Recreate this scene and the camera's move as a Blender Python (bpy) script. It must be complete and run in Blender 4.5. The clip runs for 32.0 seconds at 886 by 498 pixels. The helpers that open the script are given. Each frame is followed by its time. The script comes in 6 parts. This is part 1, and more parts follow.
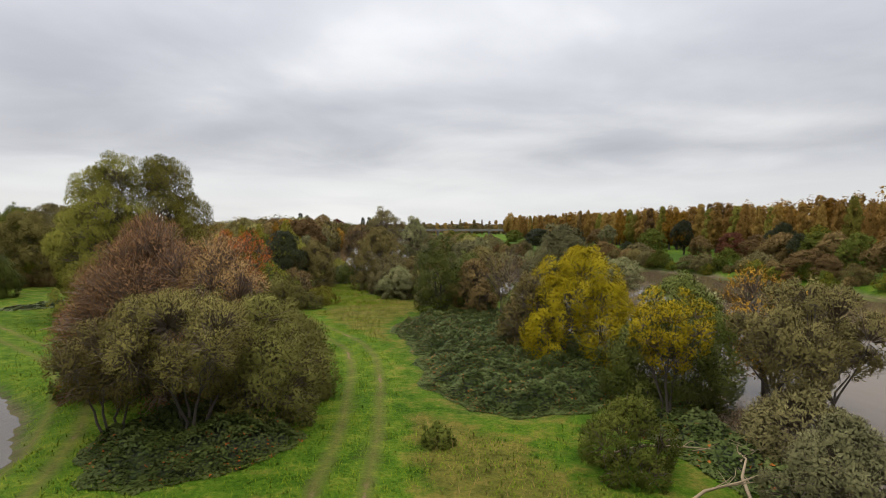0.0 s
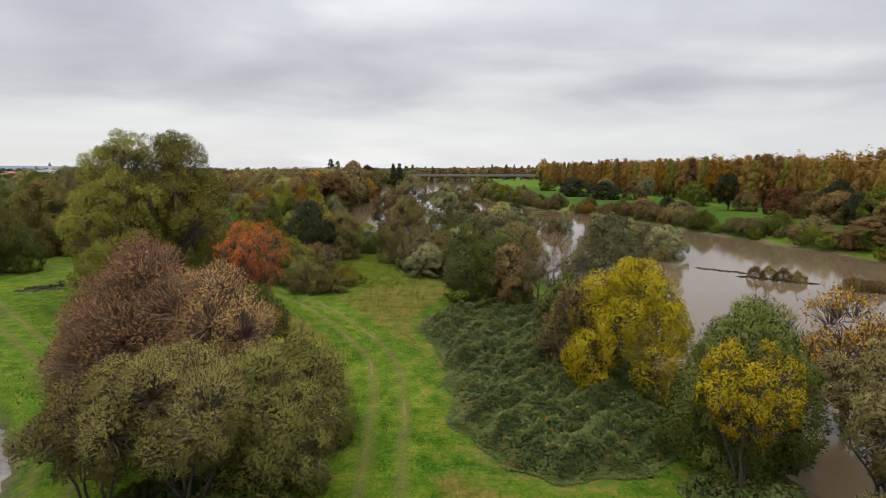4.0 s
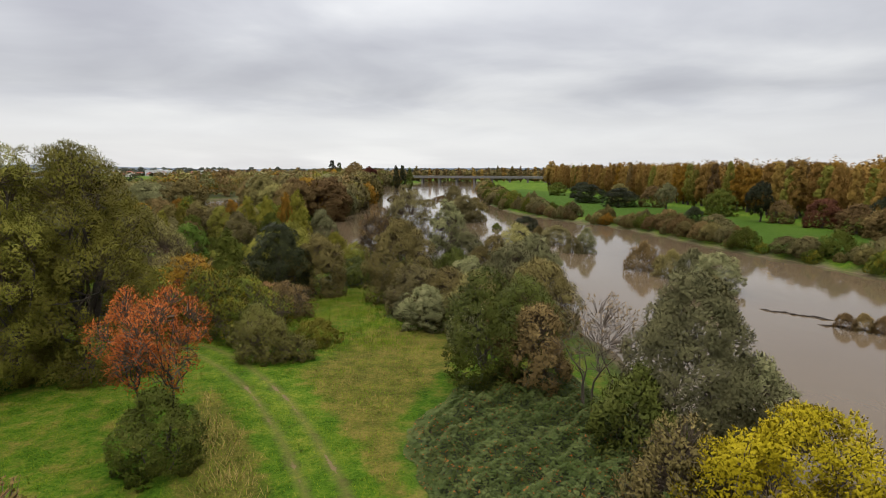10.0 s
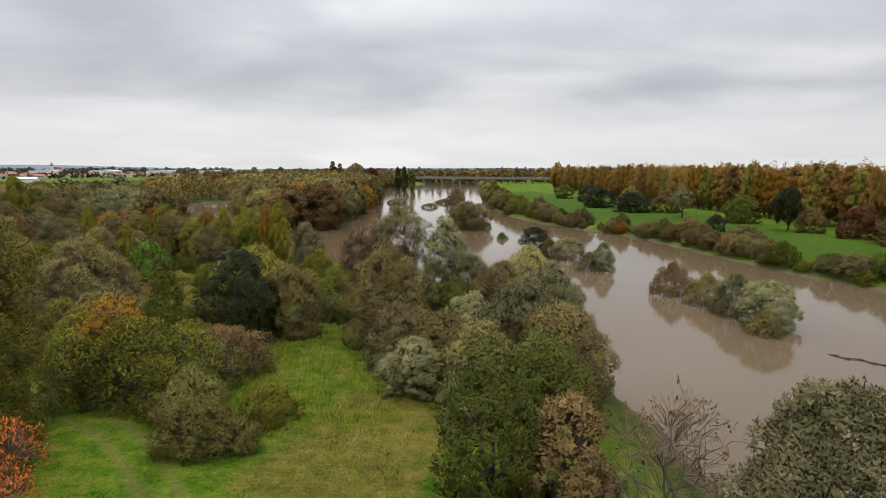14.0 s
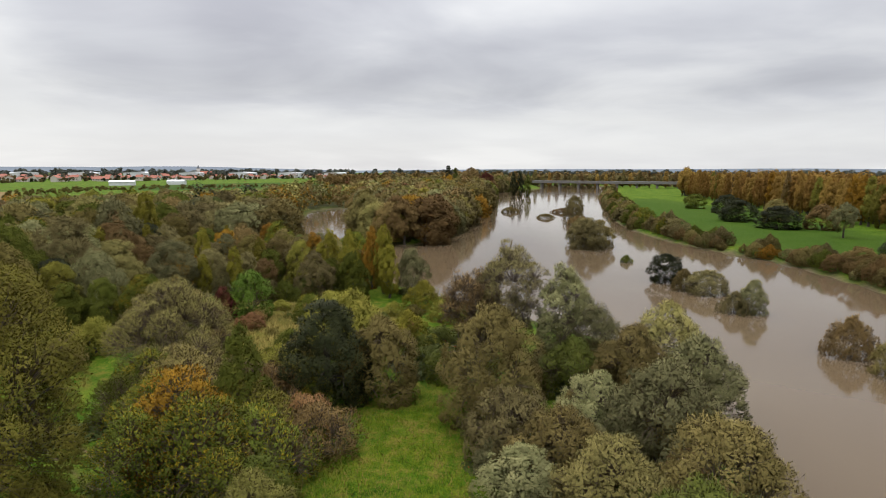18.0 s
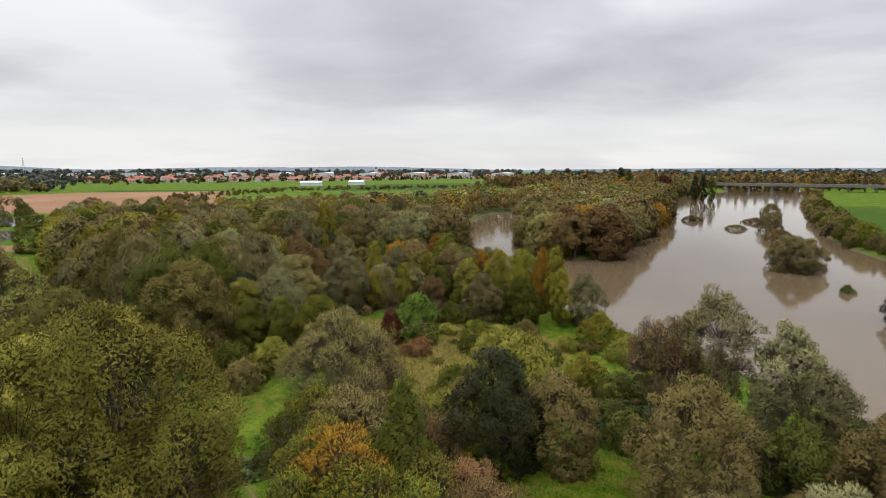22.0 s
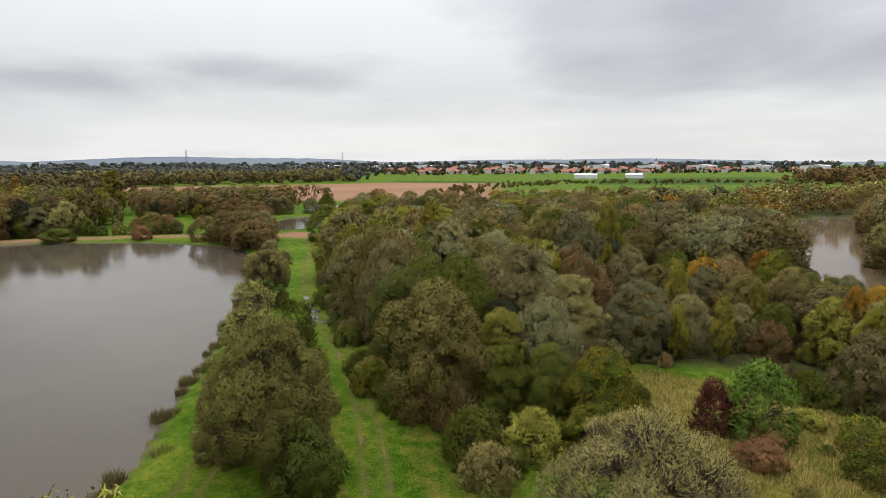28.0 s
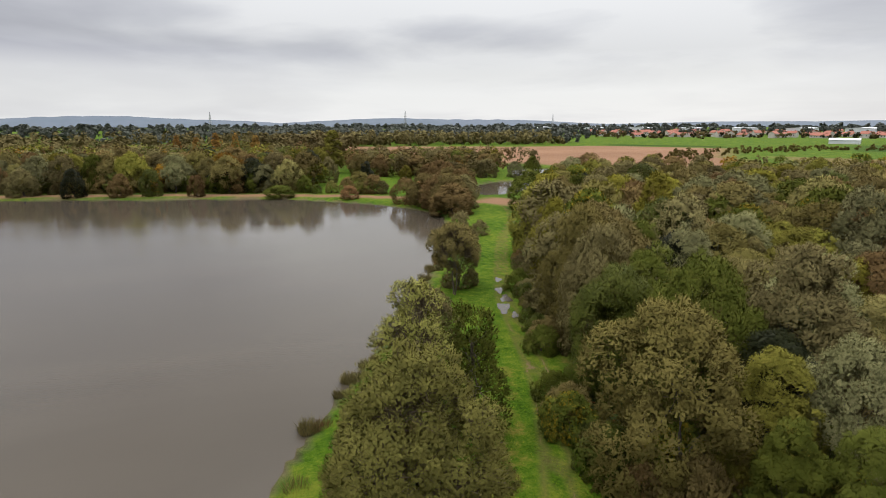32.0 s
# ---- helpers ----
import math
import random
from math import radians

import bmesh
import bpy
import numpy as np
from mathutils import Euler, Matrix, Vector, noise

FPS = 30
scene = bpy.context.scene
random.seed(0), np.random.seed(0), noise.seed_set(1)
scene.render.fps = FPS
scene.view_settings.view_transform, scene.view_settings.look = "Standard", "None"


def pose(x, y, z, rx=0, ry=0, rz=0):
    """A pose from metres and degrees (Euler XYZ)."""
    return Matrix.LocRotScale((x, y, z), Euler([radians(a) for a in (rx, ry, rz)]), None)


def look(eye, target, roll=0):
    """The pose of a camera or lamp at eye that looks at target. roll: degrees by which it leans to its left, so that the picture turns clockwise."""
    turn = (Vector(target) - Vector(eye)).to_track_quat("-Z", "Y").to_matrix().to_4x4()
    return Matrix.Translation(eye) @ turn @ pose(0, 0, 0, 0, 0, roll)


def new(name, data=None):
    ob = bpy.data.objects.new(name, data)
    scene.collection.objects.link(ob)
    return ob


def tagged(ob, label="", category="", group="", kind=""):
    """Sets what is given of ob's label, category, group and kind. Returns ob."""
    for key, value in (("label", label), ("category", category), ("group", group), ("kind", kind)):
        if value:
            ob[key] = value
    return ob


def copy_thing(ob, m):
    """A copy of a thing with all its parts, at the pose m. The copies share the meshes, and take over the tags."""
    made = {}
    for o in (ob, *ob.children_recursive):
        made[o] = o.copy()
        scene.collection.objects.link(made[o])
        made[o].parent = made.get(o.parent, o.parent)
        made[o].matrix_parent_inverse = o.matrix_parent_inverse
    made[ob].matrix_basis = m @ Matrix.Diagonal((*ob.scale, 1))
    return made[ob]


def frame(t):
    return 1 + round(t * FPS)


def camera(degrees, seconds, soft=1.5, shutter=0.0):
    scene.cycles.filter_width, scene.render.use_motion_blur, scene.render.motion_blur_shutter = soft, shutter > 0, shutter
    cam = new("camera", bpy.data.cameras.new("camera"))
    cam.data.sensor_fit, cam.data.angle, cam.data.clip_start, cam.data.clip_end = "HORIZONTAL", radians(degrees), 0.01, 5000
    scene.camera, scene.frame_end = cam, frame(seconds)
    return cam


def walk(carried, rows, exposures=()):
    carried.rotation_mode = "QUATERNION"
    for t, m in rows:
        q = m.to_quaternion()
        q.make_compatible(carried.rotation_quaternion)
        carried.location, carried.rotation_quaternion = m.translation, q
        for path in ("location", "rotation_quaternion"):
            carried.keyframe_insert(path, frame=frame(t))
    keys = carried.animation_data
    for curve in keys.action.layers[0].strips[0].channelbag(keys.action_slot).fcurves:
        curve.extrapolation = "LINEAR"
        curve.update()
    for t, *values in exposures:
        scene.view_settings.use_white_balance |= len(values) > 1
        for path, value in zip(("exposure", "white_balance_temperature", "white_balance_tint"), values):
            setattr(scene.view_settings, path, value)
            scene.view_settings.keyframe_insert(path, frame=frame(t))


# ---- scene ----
cam = camera(74.0, 32.0, 0.7)
METRES, EYE, TILT, LEAN, TURN = 82.0, 8.15, -2.6, 0.0, 0.0
ROWS = [
    (0.0, 0.0, 0.0, 0.0, 0.0, 0.0, 0.0),
    (0.5, -0.0, 0.0081, 0.0056, 0.24, 0.03, -0.03),
    (1.0, -0.0002, 0.016, 0.0115, 0.56, 0.03, -0.02),
    (1.5, -0.0004, 0.0236, 0.0173, 1.18, 0.02, -0.05),
    (2.0, -0.0005, 0.0301, 0.0226, 1.51, -1.53, -0.05),
    (2.5, -0.0006, 0.0362, 0.0282, 1.89, -4.41, -0.03),
    (3.0, -0.0009, 0.0415, 0.0337, 2.4, -5.57, -0.03),
    (3.5, -0.001, 0.0463, 0.039, 2.92, -5.61, -0.03),
    (5.5, -0.0015, 0.0741, 0.0542, 3.1, -5.61, -0.14),
    (6.0, -0.0027, 0.0891, 0.0563, 3.11, -5.64, -0.14),
    (6.5, -0.0037, 0.106, 0.0585, 3.14, -5.65, -0.17),
    (7.0, -0.0048, 0.1232, 0.0606, 3.16, -5.66, -0.18),
    (7.5, -0.0061, 0.14, 0.0625, 3.19, -5.65, -0.18),
    (8.0, -0.007, 0.1568, 0.0644, 3.23, -5.65, -0.22),
    (8.5, -0.0078, 0.1748, 0.0663, 3.28, -5.62, -0.24),
    (9.0, -0.0083, 0.1939, 0.0682, 3.35, -5.6, -0.23),
    (9.5, -0.0089, 0.2138, 0.0701, 3.41, -5.59, -0.32),
    (10.0, -0.0089, 0.2337, 0.0724, 3.46, -5.61, -0.3),
    (10.5, -0.0083, 0.2536, 0.0745, 3.51, -5.6, -0.28),
    (11.0, -0.0079, 0.2737, 0.0768, 3.56, -5.62, -0.24),
    (11.5, -0.0081, 0.2927, 0.0792, 3.58, -5.59, -0.27),
    (12.0, -0.0083, 0.3098, 0.0816, 3.61, -5.59, -0.31),
    (12.5, -0.0083, 0.3247, 0.0838, 3.66, -5.58, -0.28),
    (13.0, -0.0085, 0.3389, 0.0866, 3.71, -5.6, -0.29),
    (13.5, -0.0085, 0.3541, 0.0894, 3.79, -5.63, -0.29),
    (14.0, -0.0094, 0.371, 0.0927, 3.83, -5.64, -0.32),
    (14.5, -0.0101, 0.3869, 0.0973, 3.97, -5.67, -0.35),
    (16.5, -0.016, 0.4402, 0.1166, 8.34, -5.62, -0.51),
    (17.0, -0.0176, 0.4523, 0.1224, 9.9, -5.63, -0.55),
    (17.5, -0.0189, 0.4623, 0.1286, 12.53, -5.66, -0.65),
    (18.0, -0.0209, 0.4701, 0.1346, 14.99, -5.69, -0.82),
    (18.5, -0.0234, 0.4765, 0.1405, 17.67, -5.73, -0.92),
    (19.0, -0.0264, 0.4822, 0.1468, 20.54, -5.81, -1.03),
    (19.5, -0.0298, 0.4883, 0.1528, 22.75, -5.88, -1.1),
    (20.0, -0.0338, 0.4938, 0.1589, 24.6, -5.92, -1.18),
    (20.5, -0.0381, 0.4988, 0.1644, 27.26, -5.98, -1.24),
    (21.0, -0.0426, 0.5052, 0.165, 29.14, -6.01, -1.31),
    (21.5, -0.0482, 0.5134, 0.1655, 30.12, -6.06, -1.34),
    (22.0, -0.0566, 0.5262, 0.1658, 30.99, -6.08, -1.34),
    (22.5, -0.0679, 0.5414, 0.1657, 33.39, -6.16, -1.44),
    (23.0, -0.0801, 0.5577, 0.1663, 38.11, -6.32, -1.59),
    (23.5, -0.0944, 0.5745, 0.167, 39.94, -6.36, -1.67),
    (24.0, -0.1089, 0.5912, 0.1679, 41.86, -6.43, -1.73),
    (24.5, -0.124, 0.6071, 0.1689, 44.85, -6.53, -1.85),
    (25.0, -0.1386, 0.6213, 0.1707, 48.26, -6.68, -1.96),
    (25.5, -0.1546, 0.6346, 0.1716, 51.36, -6.82, -2.02),
    (26.0, -0.1707, 0.647, 0.1723, 54.51, -6.95, -2.08),
    (26.5, -0.1874, 0.6584, 0.1723, 55.58, -6.99, -2.09),
    (28.5, -0.2576, 0.7052, 0.1744, 57.77, -8.25, -2.09),
    (29.0, -0.2769, 0.7173, 0.1746, 58.68, -9.26, -2.12),
    (29.5, -0.2962, 0.7294, 0.1747, 59.62, -10.27, -2.15),
    (30.0, -0.3152, 0.7403, 0.1744, 61.93, -11.21, -2.2),
    (30.5, -0.3347, 0.7496, 0.1743, 65.41, -11.48, -2.28),
    (31.0, -0.354, 0.7566, 0.174, 69.83, -11.67, -2.37),
    (31.5, -0.3726, 0.7612, 0.1741, 73.38, -11.86, -2.41),
    (32.0, -0.3927, 0.7642, 0.1734, 76.92, -12.02, -2.48),
]
walk(cam, [(t, pose(0, 0, EYE, TILT, LEAN, TURN) @ pose(METRES * x, METRES * y, METRES * z, 90.5 + pitch, roll, yaw)) for t, x, y, z, yaw, pitch, roll in ROWS])

SUN_AZ, SUN_EL = -38.0, 40.0  # azimuth clockwise from +y
world = bpy.data.worlds.new("overcast_sky")
scene.world = world
world.use_nodes = True


def nd(tree, kind, **values):
    """A node; values set its inputs by name, or its own settings."""
    n = tree.nodes.new("ShaderNode" + kind)
    for key, value in values.items():
        name = key.replace("_", " ")
        if name in n.inputs:
            if isinstance(value, bpy.types.NodeSocket):
                tree.links.new(value, n.inputs[name])
            else:
                n.inputs[name].default_value = value
        else:
            setattr(n, key, value)
    return n


def math_node(tree, op, a, b=0.0, clamp=False):
    n = tree.nodes.new("ShaderNodeMath")
    n.operation, n.use_clamp = op, clamp
    for i, v in enumerate((a, b)):
        if isinstance(v, bpy.types.NodeSocket):
            tree.links.new(v, n.inputs[i])
        else:
            n.inputs[i].default_value = v
    return n.outputs[0]


def mix_node(tree, fac, a, b, blend="MIX"):
    n = tree.nodes.new("ShaderNodeMixRGB")
    n.blend_type = blend
    for i, v in enumerate((fac, a, b)):
        if isinstance(v, bpy.types.NodeSocket):
            tree.links.new(v, n.inputs[i])
        elif i == 0:
            n.inputs[0].default_value = v
        else:
            n.inputs[i].default_value = (*v, 1)
    return n.outputs[0]


def ramp_node(tree, fac, stops):
    n = tree.nodes.new("ShaderNodeValToRGB")
    while len(n.color_ramp.elements) < len(stops):
        n.color_ramp.elements.new(0.5)
    for e, (p, c) in zip(n.color_ramp.elements, stops):
        e.position = p
        e.color = (*c, 1) if isinstance(c, tuple) else (c, c, c, 1)
    tree.links.new(fac, n.inputs[0])
    return n.outputs[0]


def noise_node(tree, scale, detail=3.0, rough=0.55, vector=None, out="Fac", distort=0.0):
    n = nd(tree, "TexNoise", Scale=scale, Detail=detail, Roughness=rough, Distortion=distort)
    if vector is not None:
        tree.links.new(vector, n.inputs["Vector"])
    return n.outputs[out]


def build_sky():
    t = world.node_tree
    t.nodes.clear()
    coord = nd(t, "TexCoord").outputs["Generated"]
    sep = nd(t, "SeparateXYZ", Vector=coord)
    up = math_node(t, "MAXIMUM", sep.outputs[2], 0.0)
    # the cloud deck is a plane overhead, seen in perspective
    low = math_node(t, "ADD", up, 0.13)
    px = math_node(t, "DIVIDE", sep.outputs[0], low)
    py = math_node(t, "DIVIDE", sep.outputs[1], low)
    deck = nd(t, "CombineXYZ", X=px, Y=py).outputs[0]
    big = noise_node(t, 0.30, 3.0, 0.5, deck, distort=0.5)
    fine = noise_node(t, 0.8, 5.0, 0.55, deck, distort=0.3)
    mixed = math_node(t, "ADD", math_node(t, "MULTIPLY", big, 0.72), math_node(t, "MULTIPLY", fine, 0.28))
    cloud = ramp_node(t, mixed, [(0.40, (0.63, 0.64, 0.71)), (0.49, (0.83, 0.845, 0.90)), (0.575, (1.10, 1.11, 1.13))])
    # a thin brighter band low down, and the brighter zenith of an overcast sky
    rim = ramp_node(t, up, [(0.0, 0.6), (0.04, 0.75), (0.075, 0.6), (0.105, 0.0)])
    cloud = mix_node(t, rim, cloud, (0.93, 0.935, 0.93))
    layer = ramp_node(t, math_node(t, "ADD", up, math_node(t, "MULTIPLY", math_node(t, "SUBTRACT", big, 0.5), 0.12)), [(0.06, 1.0), (0.12, 0.76), (0.20, 0.88), (0.32, 1.06)])
    cloud = mix_node(t, 1.0, cloud, layer, "MULTIPLY")
    zen = math_node(t, "ADD", 1.0, math_node(t, "MULTIPLY", ramp_node(t, up, [(0.50, 0.0), (0.90, 1.0)]), 4.2))
    cloud = mix_node(t, 1.0, cloud, nd(t, "CombineColor", Red=zen, Green=zen, Blue=zen).outputs[0], "MULTIPLY")
    # the veiled sun brightens the clouds round it
    aim = nd(t, "VectorMath", operation="DOT_PRODUCT")
    t.links.new(coord, aim.inputs[0])
    aim.inputs[1].default_value = (math.sin(radians(SUN_AZ)) * math.cos(radians(18)), math.cos(radians(SUN_AZ)) * math.cos(radians(18)), math.sin(radians(18)))
    glow = ramp_node(t, math_node(t, "MAXIMUM", aim.outputs["Value"], 0.0), [(0.35, 0.88), (0.72, 0.90), (0.93, 0.90), (1.0, 0.92)])
    cloud = mix_node(t, 1.0, cloud, glow, "MULTIPLY")
    sky = t.nodes.new("ShaderNodeTexSky")
    sky.sky_type, sky.sun_disc = "NISHITA", False
    sky.sun_elevation, sky.sun_rotation = radians(SUN_EL), radians(SUN_AZ)
    clear = mix_node(t, 1.0, sky.outputs[0], (0.08, 0.08, 0.08), "MULTIPLY")
    both = mix_node(t, 0.94, clear, cloud)
    bg = nd(t, "Background", Color=both, Strength=1.0)
    out = t.nodes.new("ShaderNodeOutputWorld")
    t.links.new(bg.outputs[0], out.inputs[0])


build_sky()
sun = new("sun", bpy.data.lights.new("sun", "SUN"))
sun.data.energy, sun.data.angle, sun.data.color = 1.3, radians(30), (1.0, 0.95, 0.88)
SUN_WAY = Vector((math.sin(radians(SUN_AZ)) * math.cos(radians(SUN_EL)), math.cos(radians(SUN_AZ)) * math.cos(radians(SUN_EL)), math.sin(radians(SUN_EL))))
sun.matrix_world = look(SUN_WAY * 200, (0, 0, 0))

# ---- materials ----


def material(name):
    m = bpy.data.materials.new(name)
    m.use_nodes = True
    t = m.node_tree
    t.nodes.clear()
    return m, t


def finish(t, shader):
    out = t.nodes.new("ShaderNodeOutputMaterial")
    t.links.new(shader, out.inputs[0])


def foliage(name, dark, mid, light, rough=0.8, sheen=0.015, accent=None, share=0.0):
    """Leaves: each leaf its own tint, each plant a tint, with light through the blade. accent: a second colour on a share of the leaves."""
    m, t = material(name)
    isl = nd(t, "NewGeometry").outputs["Random Per Island"]
    obj = nd(t, "ObjectInfo").outputs["Random"]
    place = nd(t, "TexCoord").outputs["Object"]
    patch = noise_node(t, 0.9, 2.0, 0.5, place)
    f = math_node(t, "ADD", math_node(t, "MULTIPLY", isl, 0.16), math_node(t, "ADD", 0.12, math_node(t, "MULTIPLY", patch, 0.82)))
    f = math_node(t, "ADD", f, math_node(t, "MULTIPLY", math_node(t, "SUBTRACT", obj, 0.5), 0.22))
    c = ramp_node(t, f, [(0.25, dark), (0.6, mid), (0.98, light)])
    if accent:
        pick = math_node(t, "FRACT", math_node(t, "MULTIPLY", isl, 37.7))
        pick = math_node(t, "MULTIPLY", math_node(t, "LESS_THAN", pick, share), math_node(t, "GREATER_THAN", noise_node(t, 0.7, 2.0, 0.5, place), 0.46))
        c = mix_node(t, pick, c, accent)
    grain = noise_node(t, 11.0, 2.0, 0.6, place)
    c = mix_node(t, 1.0, c, ramp_node(t, grain, [(0.32, 0.88), (0.66, 1.12)]), "MULTIPLY")
    c = mix_node(t, 1.0, c, (0.765, 0.69, 0.61), "MULTIPLY")
    hsv = nd(t, "HueSaturation", Color=c, Saturation=1.0)
    t.links.new(math_node(t, "ADD", 0.491, math_node(t, "MULTIPLY", obj, 0.018)), hsv.inputs["Hue"])
    t.links.new(math_node(t, "ADD", 0.86, math_node(t, "MULTIPLY", obj, 0.28)), hsv.inputs["Value"])
    b = nd(t, "BsdfPrincipled", Base_Color=hsv.outputs[0], Roughness=rough)
    b.inputs["Specular IOR Level"].default_value = sheen
    tr = nd(t, "BsdfTranslucent", Color=hsv.outputs[0])
    mx = nd(t, "MixShader", Fac=0.10)
    t.links.new(b.outputs[0], mx.inputs[1])
    t.links.new(tr.outputs[0], mx.inputs[2])
    finish(t, mx.outputs[0])
    return m


def plain(name, a, b, scale, rough=0.8, bump=0.3, detail=5.0, metal=0.0):
    """A matt surface of two tones in noise at two scales, with fine relief."""
    m, t = material(name)
    place = nd(t, "TexCoord").outputs["Object"]
    n1, n2 = noise_node(t, scale, detail, 0.6, place), noise_node(t, scale * 7, 4.0, 0.6, place)
    f = math_node(t, "ADD", math_node(t, "MULTIPLY", n1, 0.65), math_node(t, "MULTIPLY", n2, 0.35))
    c = ramp_node(t, f, [(0.3, a), (0.7, b)])
    s = nd(t, "BsdfPrincipled", Base_Color=c, Roughness=rough, Metallic=metal)
    bp = nd(t, "Bump", Strength=bump, Distance=0.05, Height=f)
    t.links.new(bp.outputs[0], s.inputs["Normal"])
    finish(t, s.outputs[0])
    return m


def water(name, body, ripple, scale, stretch, rough):
    m, t = material(name)
    place = nd(t, "TexCoord").outputs["Object"]
    mp = nd(t, "Mapping", Vector=place)
    mp.inputs["Scale"].default_value = stretch
    mp.inputs["Rotation"].default_value = (0, 0, radians(14))
    v = mp.outputs[0]
    n1, n2, n3 = noise_node(t, scale, 3.0, 0.5, v, distort=0.6), noise_node(t, scale * 5, 3.0, 0.6, v), noise_node(t, 0.035, 3.0, 0.5, v, distort=1.2)
    h = math_node(t, "ADD", n1, math_node(t, "MULTIPLY", n2, 0.35))
    calm = ramp_node(t, n3, [(0.38, 0.25), (0.62, 1.0)])
    h = math_node(t, "MULTIPLY", h, calm)
    silt = ramp_node(t, noise_node(t, 0.05, 4.0, 0.55, v, distort=1.0), [(0.3, body), (0.7, tuple(k * 1.25 for k in body))])
    s = nd(t, "BsdfPrincipled", Base_Color=silt, Roughness=rough, IOR=1.33)
    bp = nd(t, "Bump", Strength=ripple, Distance=0.12, Height=h)
    t.links.new(bp.outputs[0], s.inputs["Normal"])
    finish(t, s.outputs[0])
    return m


def ground_material():
    m, t = material("meadow_ground")
    place = nd(t, "TexCoord").outputs["Object"]
    zone = nd(t, "SeparateColor", Color=nd(t, "Attribute", attribute_name="zone").outputs["Color"])
    track = nd(t, "Attribute", attribute_name="track").outputs["Fac"]
    crop = nd(t, "Attribute", attribute_name="crop").outputs["Fac"]
    bank = nd(t, "Attribute", attribute_name="bank").outputs["Fac"]
    n_big, n_mid, n_fine = noise_node(t, 0.11, 4.0, 0.55, place), noise_node(t, 0.9, 4.0, 0.65, place), noise_node(t, 5.0, 5.0, 0.7, place)
    f = math_node(t, "ADD", math_node(t, "MULTIPLY", n_big, 0.28), math_node(t, "ADD", math_node(t, "MULTIPLY", n_mid, 0.4), math_node(t, "MULTIPLY", n_fine, 0.32)))
    grass = ramp_node(t, f, [(0.39, (0.018, 0.046, 0.002)), (0.49, (0.048, 0.091, 0.005)), (0.60, (0.115, 0.135, 0.014))])
    tan = ramp_node(t, f, [(0.37, (0.044, 0.036, 0.007)), (0.52, (0.105, 0.071, 0.017)), (0.64, (0.175, 0.108, 0.034))])
    dry = ramp_node(t, math_node(t, "ADD", zone.outputs[2], math_node(t, "MULTIPLY", math_node(t, "SUBTRACT", n_mid, 0.5), 1.6)), [(0.35, 0.0), (0.75, 1.0)])
    c = mix_node(t, math_node(t, "MULTIPLY", dry, 0.66), grass, tan)
    # wheel ruts on both sides of the track's middle, broken up
    sway = math_node(t, "MULTIPLY", math_node(t, "SUBTRACT", noise_node(t, 0.25, 2.0, 0.5, place), 0.5), 0.3)
    rut = math_node(t, "ABSOLUTE", math_node(t, "SUBTRACT", math_node(t, "ADD", track, sway), 0.78))
    rut = math_node(t, "ADD", rut, math_node(t, "MULTIPLY", math_node(t, "SUBTRACT", n_mid, 0.5), 0.55))
    rut = math_node(t, "ADD", rut, math_node(t, "MULTIPLY", math_node(t, "SUBTRACT", n_fine, 0.5), 0.35))
    worn = ramp_node(t, rut, [(0.0, 1.0), (0.42, 0.0)])
    c = mix_node(t, math_node(t, "MULTIPLY", worn, 0.48), c, mix_node(t, n_fine, (0.075, 0.058, 0.018), (0.165, 0.105, 0.045)))
    bare = ramp_node(t, math_node(t, "ADD", math_node(t, "MULTIPLY", worn, 0.5), math_node(t, "MULTIPLY", noise_node(t, 0.22, 3.0, 0.5, place), 0.8)), [(0.93, 0.0), (0.98, 1.0)])
    c = mix_node(t, math_node(t, "MULTIPLY", bare, 0.7), c, (0.16, 0.105, 0.06))
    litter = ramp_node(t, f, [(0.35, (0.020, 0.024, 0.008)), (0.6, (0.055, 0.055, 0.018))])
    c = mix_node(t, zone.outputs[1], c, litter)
    wave = nd(t, "TexWave", Vector=place, Scale=0.16, Distortion=1.5, Detail=2.0)
    wave.inputs["Detail Scale"].default_value = 0.6
    soil = mix_node(t, math_node(t, "MULTIPLY", wave.outputs["Fac"], 0.5), ramp_node(t, noise_node(t, 0.02, 4.0, 0.6, place), [(0.3, (0.15, 0.08, 0.043)), (0.7, (0.225, 0.125, 0.073))]), (0.20, 0.12, 0.07))
    c = mix_node(t, zone.outputs[0], c, soil)
    green = ramp_node(t, noise_node(t, 0.015, 4.0, 0.6, place), [(0.35, (0.021, 0.047, 0.003)), (0.65, (0.035, 0.064, 0.006))])
    c = mix_node(t, crop, c, green)
    mud = ramp_node(t, f, [(0.35, (0.05, 0.038, 0.022)), (0.65, (0.12, 0.09, 0.055))])
    c = mix_node(t, bank, c, mud)
    s = nd(t, "BsdfPrincipled", Base_Color=c, Roughness=0.9)
    s.inputs["Specular IOR Level"].default_value = 0.04
    bp = nd(t, "Bump", Strength=0.9, Distance=0.2, Height=math_node(t, "ADD", math_node(t, "MULTIPLY", n_mid, 0.6), n_fine))
    t.links.new(bp.outputs[0], s.inputs["Normal"])
    finish(t, s.outputs[0])
    return m


